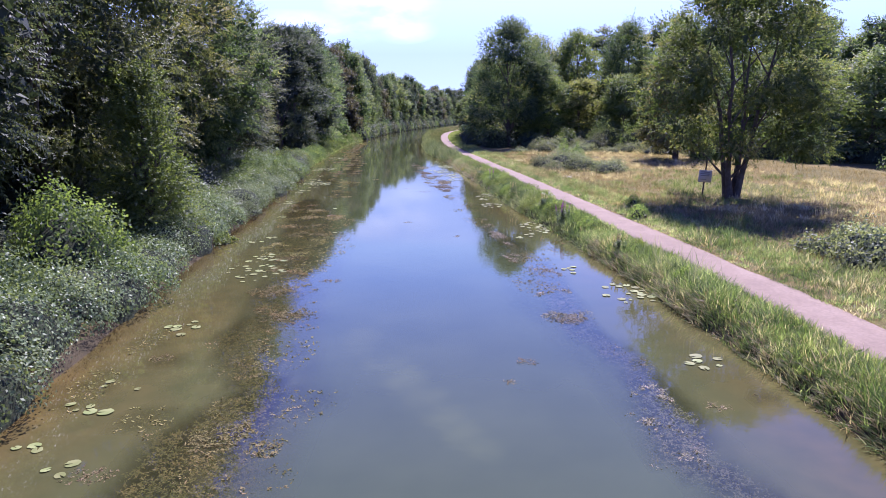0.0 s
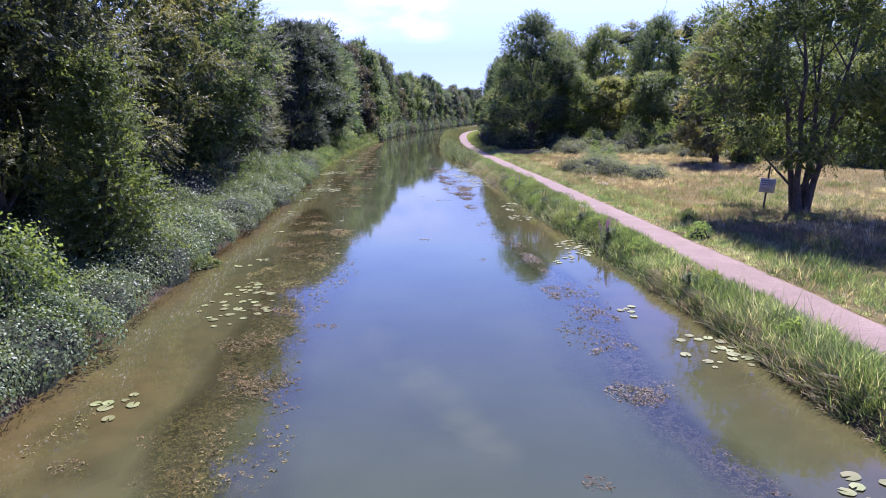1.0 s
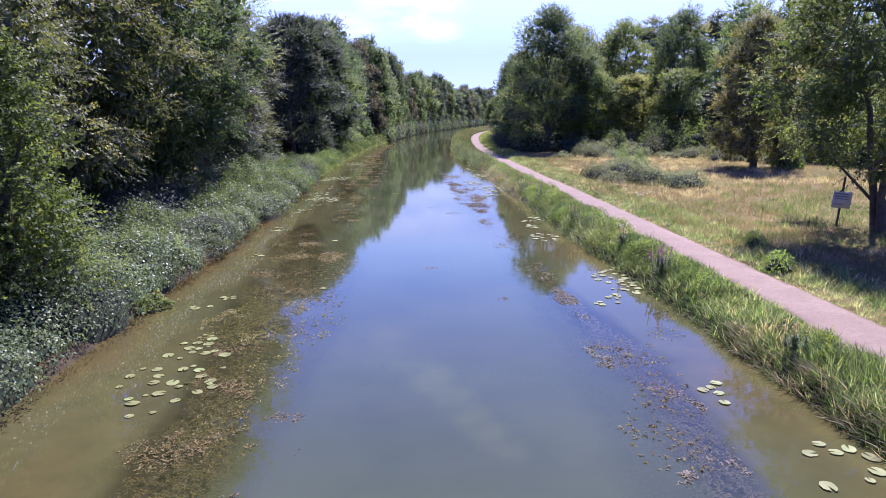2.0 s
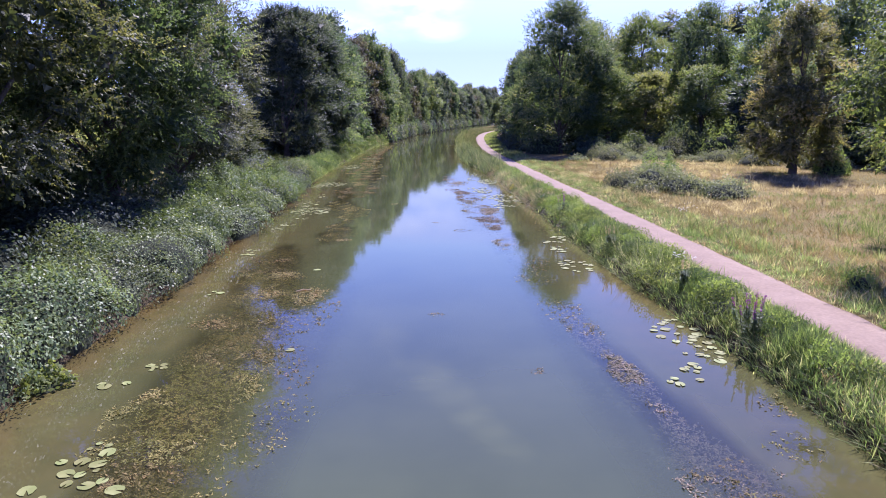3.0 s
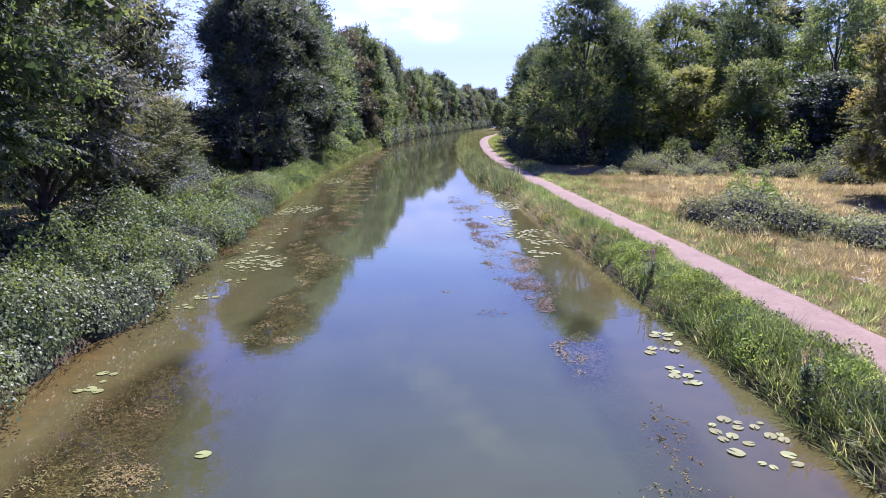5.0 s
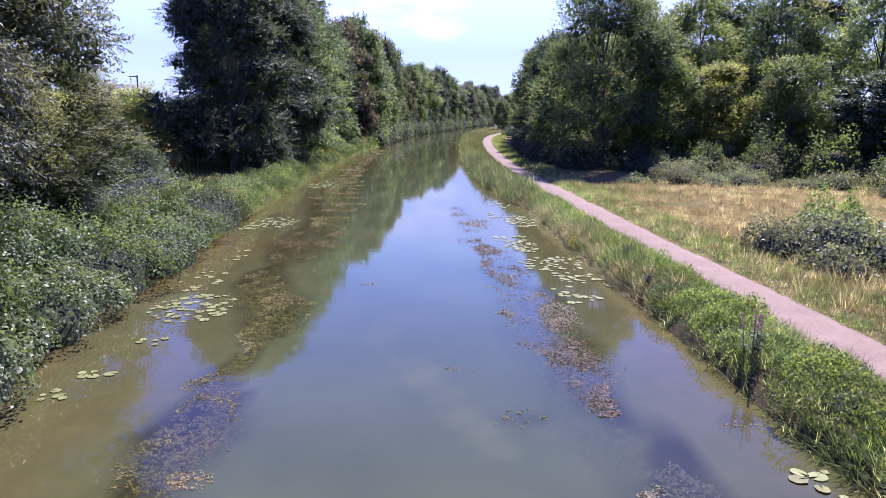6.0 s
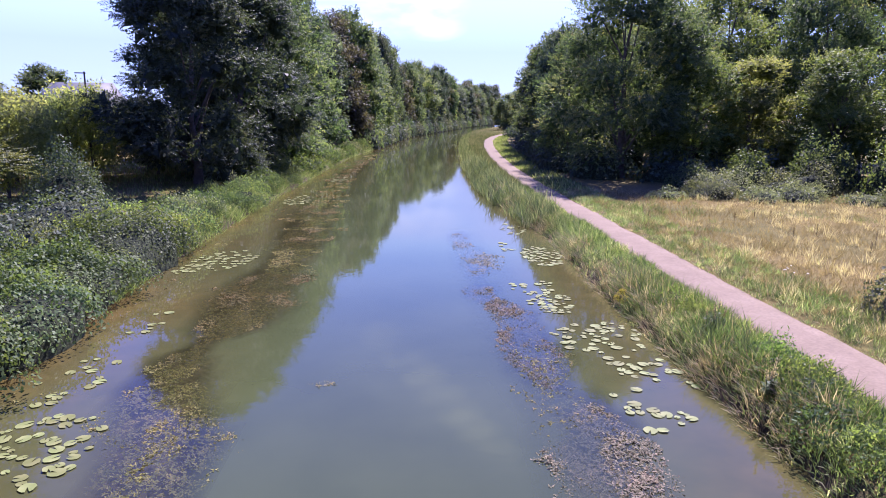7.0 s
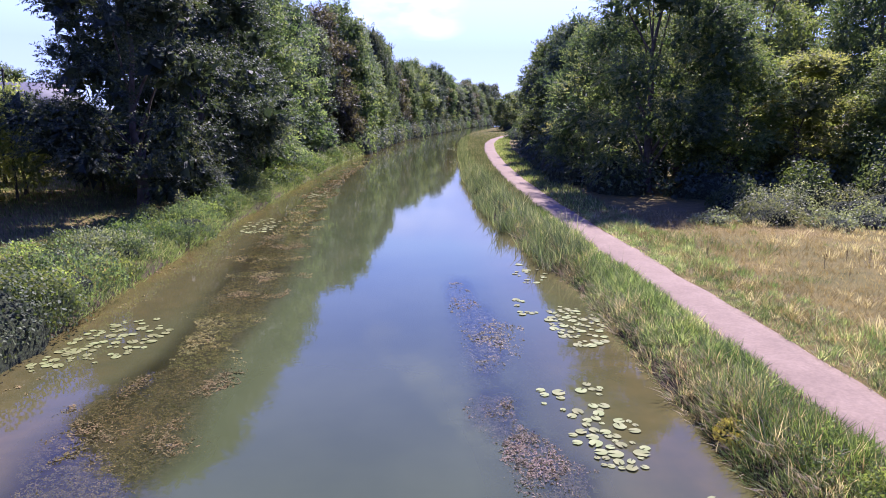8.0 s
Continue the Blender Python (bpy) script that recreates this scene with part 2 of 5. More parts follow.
M_BOARD = rough_material("board_face", [(0.3, (0.46, 0.43, 0.37)), (0.7, (0.58, 0.55, 0.48))], 3.0, rough=0.6, bump=0.1, dist=0.002)
M_PRINT = rough_material("faded_print", [(0.3, (0.20, 0.20, 0.19)), (0.7, (0.27, 0.27, 0.25))], 9.0, rough=0.6, bump=0.1, dist=0.002)
M_SLATE = rough_material("slate_roof", [(0.3, (0.10, 0.10, 0.105)), (0.7, (0.16, 0.155, 0.16))], 2.0, rough=0.6, bump=0.2)
M_RENDER = rough_material("rendered_wall", [(0.3, (0.50, 0.46, 0.39)), (0.7, (0.62, 0.58, 0.5))], 1.5, bump=0.15)


def ground_material():
    m, tr, b = material("ground")
    att = tr.nodes.new("ShaderNodeAttribute")
    att.attribute_name = "soil"
    n1, n2, n3 = noise_node(tr, 0.12, 5), noise_node(tr, 1.6, 6, 0.65), noise_node(tr, 38.0, 6, 0.75)
    turf = ramp_node(tr, [(0.3, (0.098, 0.095, 0.031)), (0.5, (0.157, 0.128, 0.049)), (0.7, (0.208, 0.155, 0.070))])
    wire(tr, n1, turf.inputs[0])
    spots = ramp_node(tr, [(0.3, (0.55, 0.62, 0.5)), (0.7, (1.3, 1.2, 1.05))])
    wire(tr, n2, spots.inputs[0])
    col = mix_rgb(tr, 0.85, turf.outputs[0], spots.outputs[0], "MULTIPLY")
    thatch = ramp_node(tr, [(0.36, (0.42, 0.44, 0.34)), (0.5, (0.95, 0.95, 0.85)), (0.64, (1.7, 1.58, 1.35))])
    wire(tr, n3, thatch.inputs[0])
    col = mix_rgb(tr, 0.9, col, thatch.outputs[0], "MULTIPLY")
    mud = ramp_node(tr, [(0.3, (0.045, 0.036, 0.017)), (0.7, (0.085, 0.064, 0.032))])
    wire(tr, n2, mud.inputs[0])
    col = mix_rgb(tr, att.outputs["Fac"], col, mud.outputs[0])
    wire(tr, col, b.inputs["Base Color"])
    b.inputs["Roughness"].default_value = 0.95
    b.inputs["Specular IOR Level"].default_value = 0.2
    bump_node(tr, n3, 0.8, 0.05, b)
    return m


def water_material():
    """Murky still water: a mirror over silt, paler and browner in the shallows, clear above the weed that reaches the surface."""
    m, tr, b = material("murky_water")
    tr.nodes.remove(b)
    att = tr.nodes.new("ShaderNodeAttribute")
    att.attribute_name = "shallow"
    n1, n2 = noise_node(tr, 0.25, 4), noise_node(tr, 1.3, 5)
    deep = ramp_node(tr, [(0.3, (0.050, 0.062, 0.026)), (0.7, (0.065, 0.078, 0.033))])
    wire(tr, n1, deep.inputs[0])
    silt = ramp_node(tr, [(0.3, (0.072, 0.055, 0.018)), (0.7, (0.115, 0.080, 0.026))])
    wire(tr, n2, silt.inputs[0])
    murk = tr.nodes.new("ShaderNodeBsdfDiffuse")
    wire(tr, mix_rgb(tr, att.outputs["Fac"], deep.outputs[0], silt.outputs[0]), murk.inputs["Color"])
    clear = tr.nodes.new("ShaderNodeBsdfTransparent")
    clear.inputs["Color"].default_value = (0.93, 0.95, 0.86, 1)
    weedy = tr.nodes.new("ShaderNodeAttribute")
    weedy.attribute_name = "weedy"
    seen = tr.nodes.new("ShaderNodeMapRange")
    wire(tr, weedy.outputs["Fac"], seen.inputs["Value"])
    seen.inputs["To Min"].default_value, seen.inputs["To Max"].default_value = 0.04, 0.78
    body = tr.nodes.new("ShaderNodeMixShader")
    wire(tr, seen.outputs[0], body.inputs[0])
    wire(tr, murk.outputs[0], body.inputs[1])
    wire(tr, clear.outputs[0], body.inputs[2])
    mirror = tr.nodes.new("ShaderNodeBsdfGlossy")
    mirror.inputs["Roughness"].default_value = 0.022
    fresnel = tr.nodes.new("ShaderNodeFresnel")
    fresnel.inputs["IOR"].default_value = 1.42
    bump = tr.nodes.new("ShaderNodeBump")
    bump.inputs["Strength"].default_value, bump.inputs["Distance"].default_value = 0.035, 0.045
    wire(tr, noise_node(tr, 3.0, 3, 0.5), bump.inputs["Height"])
    for node in (mirror, fresnel):
        wire(tr, bump.outputs[0], node.inputs["Normal"])
    skin = tr.nodes.new("ShaderNodeMixShader")
    wire(tr, fresnel.outputs[0], skin.inputs[0])
    wire(tr, body.outputs[0], skin.inputs[1])
    wire(tr, mirror.outputs[0], skin.inputs[2])
    wire(tr, skin.outputs[0], tr.nodes["Material Output"].inputs["Surface"])
    return m


M_GROUND, M_WATER = ground_material(), water_material()

# ---- tools for meshes ----


def mesh_of(name, V, F, mat, smooth=False):
    """A mesh from an array of points and an array of faces with equal corner counts (or a list of such arrays)."""
    V = np.asarray(V, np.float32)
    Fs = F if isinstance(F, list) else [F]
    me = bpy.data.meshes.new(name)
    me.vertices.add(len(V))
    me.vertices.foreach_set("co", V.ravel())
    loops = np.concatenate([np.asarray(f, np.int32).ravel() for f in Fs])
    sizes = np.concatenate([np.full(len(f), np.asarray(f).shape[1], np.int32) for f in Fs])
    me.loops.add(len(loops))
    me.loops.foreach_set("vertex_index", loops)
    me.polygons.add(len(sizes))
    me.polygons.foreach_set("loop_start", np.concatenate([[0], np.cumsum(sizes)[:-1]]).astype(np.int32))
    me.polygons.foreach_set("loop_total", sizes)
    if smooth:
        me.polygons.foreach_set("use_smooth", np.ones(len(sizes), bool))
    me.update(calc_edges=True)
    me.materials.append(mat)
    return me


def part(name, mesh, parent, label=""):
    ob = new(name, mesh)
    ob.parent = parent
    return tagged(ob, label)


def thing(name, m, label, category, group="", kind=""):
    ob = new(name)
    ob.empty_display_size = 0.2
    ob.matrix_world = m
    return tagged(ob, label, category, group, kind)


def join(chunks):
    """Several (points, faces) with the same corner count as one."""
    V, F, n = [], [], 0
    for v, f in chunks:
        V.append(v)
        F.append(np.asarray(f) + n)
        n += len(v)
    return np.concatenate(V), np.concatenate(F)


def unit(a):
    return a / np.maximum(np.linalg.norm(a, axis=1, keepdims=True), 1e-9)


def blades(P, D, N, L, W, bend=0.0):
    """Pointed leaves: from P along D, facing N, L long, W wide, the middle lifted along N by bend * L."""
    D = unit(D)
    S = unit(np.cross(N, D))
    N2 = np.cross(D, S)
    L, W = np.broadcast_to(L, len(P))[:, None], np.broadcast_to(W, len(P))[:, None]
    mid = P + D * L * 0.45 + N2 * L * bend
    V = np.stack([P, mid + S * W / 2, P + D * L, mid - S * W / 2], 1).reshape(-1, 3)
    return V, np.arange(len(V)).reshape(-1, 4)


def splinters(P, D, N, L, W):
    """Three-cornered leaves for what stays far off."""
    D = unit(D)
    S = unit(np.cross(N, D)) * (np.broadcast_to(W, len(P)) / 2)[:, None]
    V = np.stack([P - S, P + S, P + D * np.broadcast_to(L, len(P))[:, None]], 1).reshape(-1, 3)
    return V, np.arange(len(V)).reshape(-1, 3)


def sphere_dirs(rng, n):
    return unit(rng.normal(size=(n, 3)))


def wob(P, f, seed, octaves=2):
    """Smooth noise of about -1..1 at points P."""
    r = np.random.default_rng(seed)
    out, amp = np.zeros(len(P)), 1.0
    for o in range(octaves):
        K = unit(r.normal(size=(7, P.shape[1]))) * f * 2 ** o * r.uniform(0.6, 1.4, (7, 1))
        out += amp * np.sin(P @ K.T + r.uniform(0, 6.28, 7)).sum(1) / 3.2
        amp *= 0.5
    return out / 1.5


def tube(points, radii, sides=6):
    points = np.asarray(points, float)
    V = []
    for k, p in enumerate(points):
        d = points[min(k + 1, len(points) - 1)] - points[max(k - 1, 0)]
        d = d / np.linalg.norm(d)
        a = np.cross(d, (0.31, 0.95, 0.07))
        a = a / np.linalg.norm(a)
        b = np.cross(d, a)
        for j in range(sides):
            w = 2 * math.pi * j / sides
            V.append(p + radii[k] * (a * math.cos(w) + b * math.sin(w)))
    F = [(k * sides + j, k * sides + (j + 1) % sides, (k + 1) * sides + (j + 1) % sides, (k + 1) * sides + j)
         for k in range(len(points) - 1) for j in range(sides)]
    return np.array(V), np.array(F)


def box(x0, x1, y0, y1, z0, z1):
    V = np.array([(x, y, z) for z in (z0, z1) for y in (y0, y1) for x in (x0, x1)], float)
    F = np.array([(0, 2, 3, 1), (4, 5, 7, 6), (0, 1, 5, 4), (2, 6, 7, 3), (0, 4, 6, 2), (1, 3, 7, 5)])
    return V, F


def smooth_line(knots, span=14.0):
    ys = np.arange(-1600.0, 1700.0, 1.0)
    k = np.array(knots, float)
    xs = np.interp(ys, k[:, 0], k[:, 1])
    w = int(span)
    win = np.hanning(w + 2)[1:-1]
    xs = np.convolve(np.pad(xs, w, "edge"), win / win.sum(), "same")[w:-w]
    return lambda y: np.interp(y, ys, xs)


# ---- the plan: water's edges and the path, as x along y ----
left_edge = smooth_line([(-1600, -8.5), (11, -8.9), (18, -9.5), (32, -10.3), (41, -10.8), (56, -11.8), (64, -12.1), (74, -13.0), (90, -13.7), (116, -14.2), (140, -14.3), (161, -13.2), (191, -11.6), (219, -9.8), (256, -3.5), (300, 3.5), (343, 11), (394, 23), (430, 34), (600, 95), (1700, 700)])
right_edge = smooth_line([(-1600, 8.6), (9, 8.6), (19, 8.3), (32, 7.4), (41, 6.5), (50, 6.0), (58, 5.6), (71, 4.8), (82, 4.5), (88, 4.0), (96, 2.9), (105, 2.2), (131, 1.6), (164, 1.9), (190, 2.9), (217, 4.6), (250, 6.8), (280, 11), (310, 17), (350, 26), (394, 38), (430, 50), (600, 112), (1700, 720)], 10)
path_mid = smooth_line([(-1600, 11.26), (14, 11.26), (27, 10.66), (46, 9.64), (60, 8.9), (71, 8.05), (81, 7.6), (90, 7.0), (101, 6.4), (119, 5.9), (139, 6.0), (165, 6.9), (190, 8.6), (210, 11.2), (228, 15), (250, 21), (300, 42), (420, 130), (1700, 1440)], 16)
PATH_HALF = 0.94
BANK_D = [-9, -3.5, -1.2, -0.4, 0, 0.22, 0.55, 1.0, 3, 30]
BANK_Z = [-1.9, -1.6, -0.8, -0.25, -0.03, 0.26, 0.46, 0.60, 0.65, 0.70]


def inland(x, y):
    return np.maximum(left_edge(y) - x, x - right_edge(y))


def ground_z(x, y):
    x, y = np.asarray(x, float), np.asarray(y, float)
    d = inland(x, y)
    z = np.interp(d, BANK_D, BANK_Z)
    rough = np.clip((d - 1.2) / 4, 0, 1) * (np.abs(x - path_mid(y)) > 1.6)
    return z + rough * 0.05 * wob(np.stack([x.ravel(), y.ravel()], 1), 0.35, 5).reshape(np.shape(x))


# ---- ground, water, path ----


def build_ground():
    ys = np.concatenate([[-1500, -500, -160, -80], np.arange(-40, 130, 1.0), np.arange(130, 340, 3.0), [360, 390, 430, 500, 700, 1000, 1500]])
    outs = [1500, 600, 260, 140, 90, 64, 48, 38, 31, 25, 20, 16, 13, 10.5, 8.5, 6.8, 5.2, 4.0, 3.0, 2.2, 1.6, 1.2, 0.9, 0.6, 0.4, 0.2, 0]
    ins = [0.3, 0.8, 1.6, 3.5]
    lx, rx = left_edge(ys), right_edge(ys)
    jl, jr = [0.16 * wob(np.stack([ys, ys * 0], 1), 0.9, s, 3) for s in (3, 4)]
    cols = [lx - o + jl * (o < 2) for o in outs] + [lx + i for i in ins] + [(lx + rx) / 2] + [rx - i for i in ins[::-1]] + [rx + o + jr * (o < 2) for o in outs[::-1]]
    X = np.stack(cols, 1)
    Y = np.repeat(ys[:, None], X.shape[1], 1)
    Z = ground_z(X - np.where(X < 0, 0, 0), Y)
    k = len(outs)
    D = np.array(outs + [-i for i in ins] + [-8] + [-i for i in ins[::-1]] + outs[::-1])
    Z = np.where(np.abs(D)[None, :] < 2.5, np.interp(D, BANK_D, BANK_Z)[None, :], Z)
    near_path = np.abs(X - path_mid(Y)) < PATH_HALF + 0.25
    Z = np.where(near_path & (D[None, :] > 0.8), 0.60, Z)
    n = X.shape[1]
    r, c = np.meshgrid(np.arange(len(ys) - 1), np.arange(n - 1), indexing="ij")
    a = (r * n + c).ravel()
    F = np.stack([a, a + 1, a + n + 1, a + n], 1)
    me = mesh_of("ground", np.stack([X, Y, Z], 2).reshape(-1, 3), F, M_GROUND, True)
    soil = np.clip(1.0 - (np.abs(np.where(D < 0, 0, D)) - 0.25) / 0.5, 0, 1)
    at = me.attributes.new("soil", "FLOAT", "POINT")
    at.data.foreach_set("value", np.repeat(soil[None, :], len(ys), 0).ravel().astype(np.float32))
    tagged(new("ground", me), "grassy earth of the canal banks and meadow", "ground", kind="structure")


# weed that reaches the surface: y, x, half-width
MATS = [
    [(8, -4.5, 1.3), (11, -4.4, 1.3), (13, -3.9, 0.8), (15, -4.8, 0.7), (17, -5.3, 0.8), (19, -5.0, 0.8), (21.5, -5.1, 1.2), (24, -5.3, 1.0), (27, -5.7, 1.1), (30, -6.1, 1.4), (34, -6.3, 1.6), (39, -6.6, 1.6), (43, -7.7, 1.5), (46, -8.0, 1.1), (48, -8.2, 0.5)],
    [(49.6, -6.3, 0.5), (51.5, -6.4, 1.1), (53.5, -6.3, 0.7), (54.3, -6.8, 0.5), (55.4, -6.5, 0.3), (56.6, -6.4, 0.1), (58, -6.4, 0.9), (60.5, -6.9, 1.3), (63, -7.9, 1.2), (65, -8.2, 0.8), (66.2, -8.2, 0.25), (67.6, -7.8, 1.3), (70, -7.9, 1.8), (73, -8.2, 1.4), (75.5, -8.1, 1.1), (79, -8.3, 1.3), (84, -8.8, 1.6), (88, -9.2, 1.7), (94, -9.8, 1.4)],
    [(94, -9.8, 1.4), (100, -10.2, 1.3), (108, -10.8, 1.2), (116, -11.3, 1.2), (130, -11.6, 1.0), (150, -11.8, 0.7)],
    [(8, 5.5, 0.4), (9.5, 4.7, 0.6), (11, 5.1, 0.8), (14, 5.3, 0.5), (17, 4.6, 0.6), (20.5, 4.7, 0.6), (24, 5.0, 0.5), (26, 4.8, 0.6), (28, 4.6, 0.8), (30, 4.4, 0.7), (32, 4.1, 0.5), (35, 3.7, 0.4), (38, 3.5, 0.25)],
    [(47.2, 2.4, 0.6), (49.5, 2.8, 0.8), (51.5, 3.2, 0.4)],
    [(52.6, 2.4, 0.4), (54.2, 2.1, 0.8), (56.5, 2.3, 1.0), (58.5, 2.0, 0.9), (59.6, 1.7, 0.8), (60.5, 1.8, 0.9), (61.2, 2.2, 0.9), (62.0, 2.0, 1.0), (62.6, 2.2, 0.4)],
    [(63.4, 1.4, 0.4), (64.5, 1.3, 0.9), (65.8, 1.4, 1.1), (67.0, 1.2, 0.9), (68.6, 1.2, 0.6), (69.5, 1.2, 0.8), (70.4, 0.9, 0.5), (71.3, 0.2, 0.6), (72.2, 0.2, 0.8), (73.0, 0.3, 0.5)],
    [(74.5, 0.2, 0.4), (76, 0.2, 0.7), (78.5, 0.2, 0.8), (82, -0.3, 0.6), (84, -0.4, 0.4)]]
# weed that stays under it
SUNKEN = [[(8, -3.2, 0.8), (13, -3.2, 0.8), (19, -4.2, 0.7), (24, -4.2, 0.8), (28, -4.1, 0.9), (36, -4.5, 1.0), (40, -4.5, 0.8), (43, -5.4, 0.9), (47.5, -6.3, 1.3), (50, -6.2, 1.0)],
          [(8, 5.2, 0.9), (14, 4.7, 0.9), (20, 4.0, 1.1), (28, 4.0, 1.1), (36, 3.3, 0.9), (44, 2.9, 0.7), (50, 2.5, 1.0), (56, 1.6, 1.2), (62, 1.4, 1.0), (68, 1.0, 1.2), (76, 0.4, 1.4), (84, -0.2, 0.9)]]
# thin patches: x, y, half-widths
THIN_WEED = [(4.5, 22.6, 0.9, 2.0), (4.7, 26.0, 0.8, 2.0), (3.4, 37.5, 0.7, 1.5), (-4.9, 37.0, 0.8, 3.0), (-4.2, 29.5, 0.9, 1.6), (-5.0, 22.5, 0.8, 1.6), (1.2, 63.0, 0.7, 2.0), (1.5, 65.5, 0.7, 1.6), (-4.6, 33, 0.8, 2), (-3.8, 15.5, 0.8, 1.2), (3.5, 44, 0.5, 1.4), (0.5, 52.5, 0.5, 0.4), (5.0, 52.4, 0.4, 0.3), (-6.8, 15.1, 0.6, 0.5), (-6.0, 11.8, 0.6, 0.6), (7.6, 12.0, 0.25, 0.2), (-8.0, 13.5, 0.5, 1.4), (-7.9, 16.8, 0.4, 1.2), (-3.3, 9.3, 0.7, 0.6), (-2.9, 12.4, 0.8, 0.9), (-3.9, 18.6, 0.7, 1.5), (-4.6, 25.8, 0.7, 1.6), (6.3, 28.6, 0.5, 0.5), (6.9, 30.4, 0.4, 0.6), (5.3, 26.6, 0.6, 0.5), (3.2, 41.5, 0.8, 1.2)]


def build_water():
    ys = np.concatenate([[-1500, -300, -80], np.arange(-40, 6, 2.0), np.arange(6, 130, 0.5), np.arange(130, 340, 2.0), [360, 390, 430, 600, 1500]])
    fr = np.concatenate([[-0.06], np.linspace(0, 1, 49), [1.06]])
    lx, rx = left_edge(ys), right_edge(ys)
    X = lx[:, None] + (rx - lx)[:, None] * fr[None, :]
    Y = np.repeat(ys[:, None], len(fr), 1)
    n = len(fr)
    r, c = np.meshgrid(np.arange(len(ys) - 1), np.arange(n - 1), indexing="ij")
    a = (r * n + c).ravel()
    me = mesh_of("water", np.stack([X, Y, X * 0], 2).reshape(-1, 3), np.stack([a, a + 1, a + n + 1, a + n], 1), M_WATER, True)
    wl, wr = fr * 17, (1 - fr) * 17
    sh = np.maximum(np.maximum(np.clip(1.1 - wl / 2.8, 0, 1), 0.6 * np.clip(1.5 - wl / 4.2, 0, 1)), 0.62 * np.clip(1.3 - wr / 3.0, 0, 1))
    sh = sh[None, :] * (0.8 + 0.35 * wob(np.stack([X.ravel(), Y.ravel()], 1), 0.5, 9).reshape(X.shape))
    at = me.attributes.new("shallow", "FLOAT", "POINT")
    at.data.foreach_set("value", np.clip(sh, 0, 1).ravel().astype(np.float32))
    wet = np.zeros(X.shape)
    for knots, much in [(kn, 0.24) for kn in SUNKEN] + [(kn, 0.95 if kn[0][1] < 0 else 0.75) for kn in MATS]:
        kn = np.array(knots, float)
        near = np.clip(2.15 - 2.0 * np.abs(X - np.interp(Y, kn[:, 0], kn[:, 1])) / (np.interp(Y, kn[:, 0], kn[:, 2]) + 0.1), 0, 1)
        ends = np.clip(np.minimum(Y - kn[0, 0] + 1.5, kn[-1, 0] + 1.5 - Y) / 1.5, 0, 1)
        wet = np.maximum(wet, much * near * ends)
    for px, py, a, b in THIN_WEED:
        wet = np.maximum(wet, 0.45 * np.clip(1.7 - 1.5 * np.hypot((X - px) / (a + 0.1), (Y - py) / (b + 0.1)), 0, 1))
    at = me.attributes.new("weedy", "FLOAT", "POINT")
    at.data.foreach_set("value", wet.ravel().astype(np.float32))
    tagged(new("water", me), "still murky green canal water mirroring the sky", "water", kind="structure")


def build_path():
    ys = np.concatenate([[-300, -80], np.arange(-40, 300, 0.6), [320, 360]])
    mid = path_mid(ys)
    slope = np.gradient(mid, ys)
    nx, ny = 1 / np.sqrt(1 + slope ** 2), -slope / np.sqrt(1 + slope ** 2)
    e1, e2 = [0.10 * wob(np.stack([ys, ys * 0], 1), 1.1, s, 3) for s in (21, 22)]
    rows = []
    for o, z, e in ((-1.05, 0.585, e1), (-1, 0.640, e1), (-0.5, 0.660, 0), (0, 0.668, 0), (0.5, 0.660, 0), (1, 0.640, e2), (1.05, 0.585, e2)):
        off = o * PATH_HALF + e
        rows.append(np.stack([mid + nx * off, ys + ny * off, np.full(len(ys), z)], 1))
    V = np.stack(rows, 1)
    n = V.shape[1]
    r, c = np.meshgrid(np.arange(len(ys) - 1), np.arange(n - 1), indexing="ij")
    a = (r * n + c).ravel()
    me = mesh_of("path", V.reshape(-1, 3), np.stack([a, a + 1, a + n + 1, a + n], 1), M_PATH, True)
    tagged(new("path", me), "narrow pinkish surfaced towpath with worn edges", "path", kind="structure")


build_ground()
build_water()
build_path()

# ---- trees ----


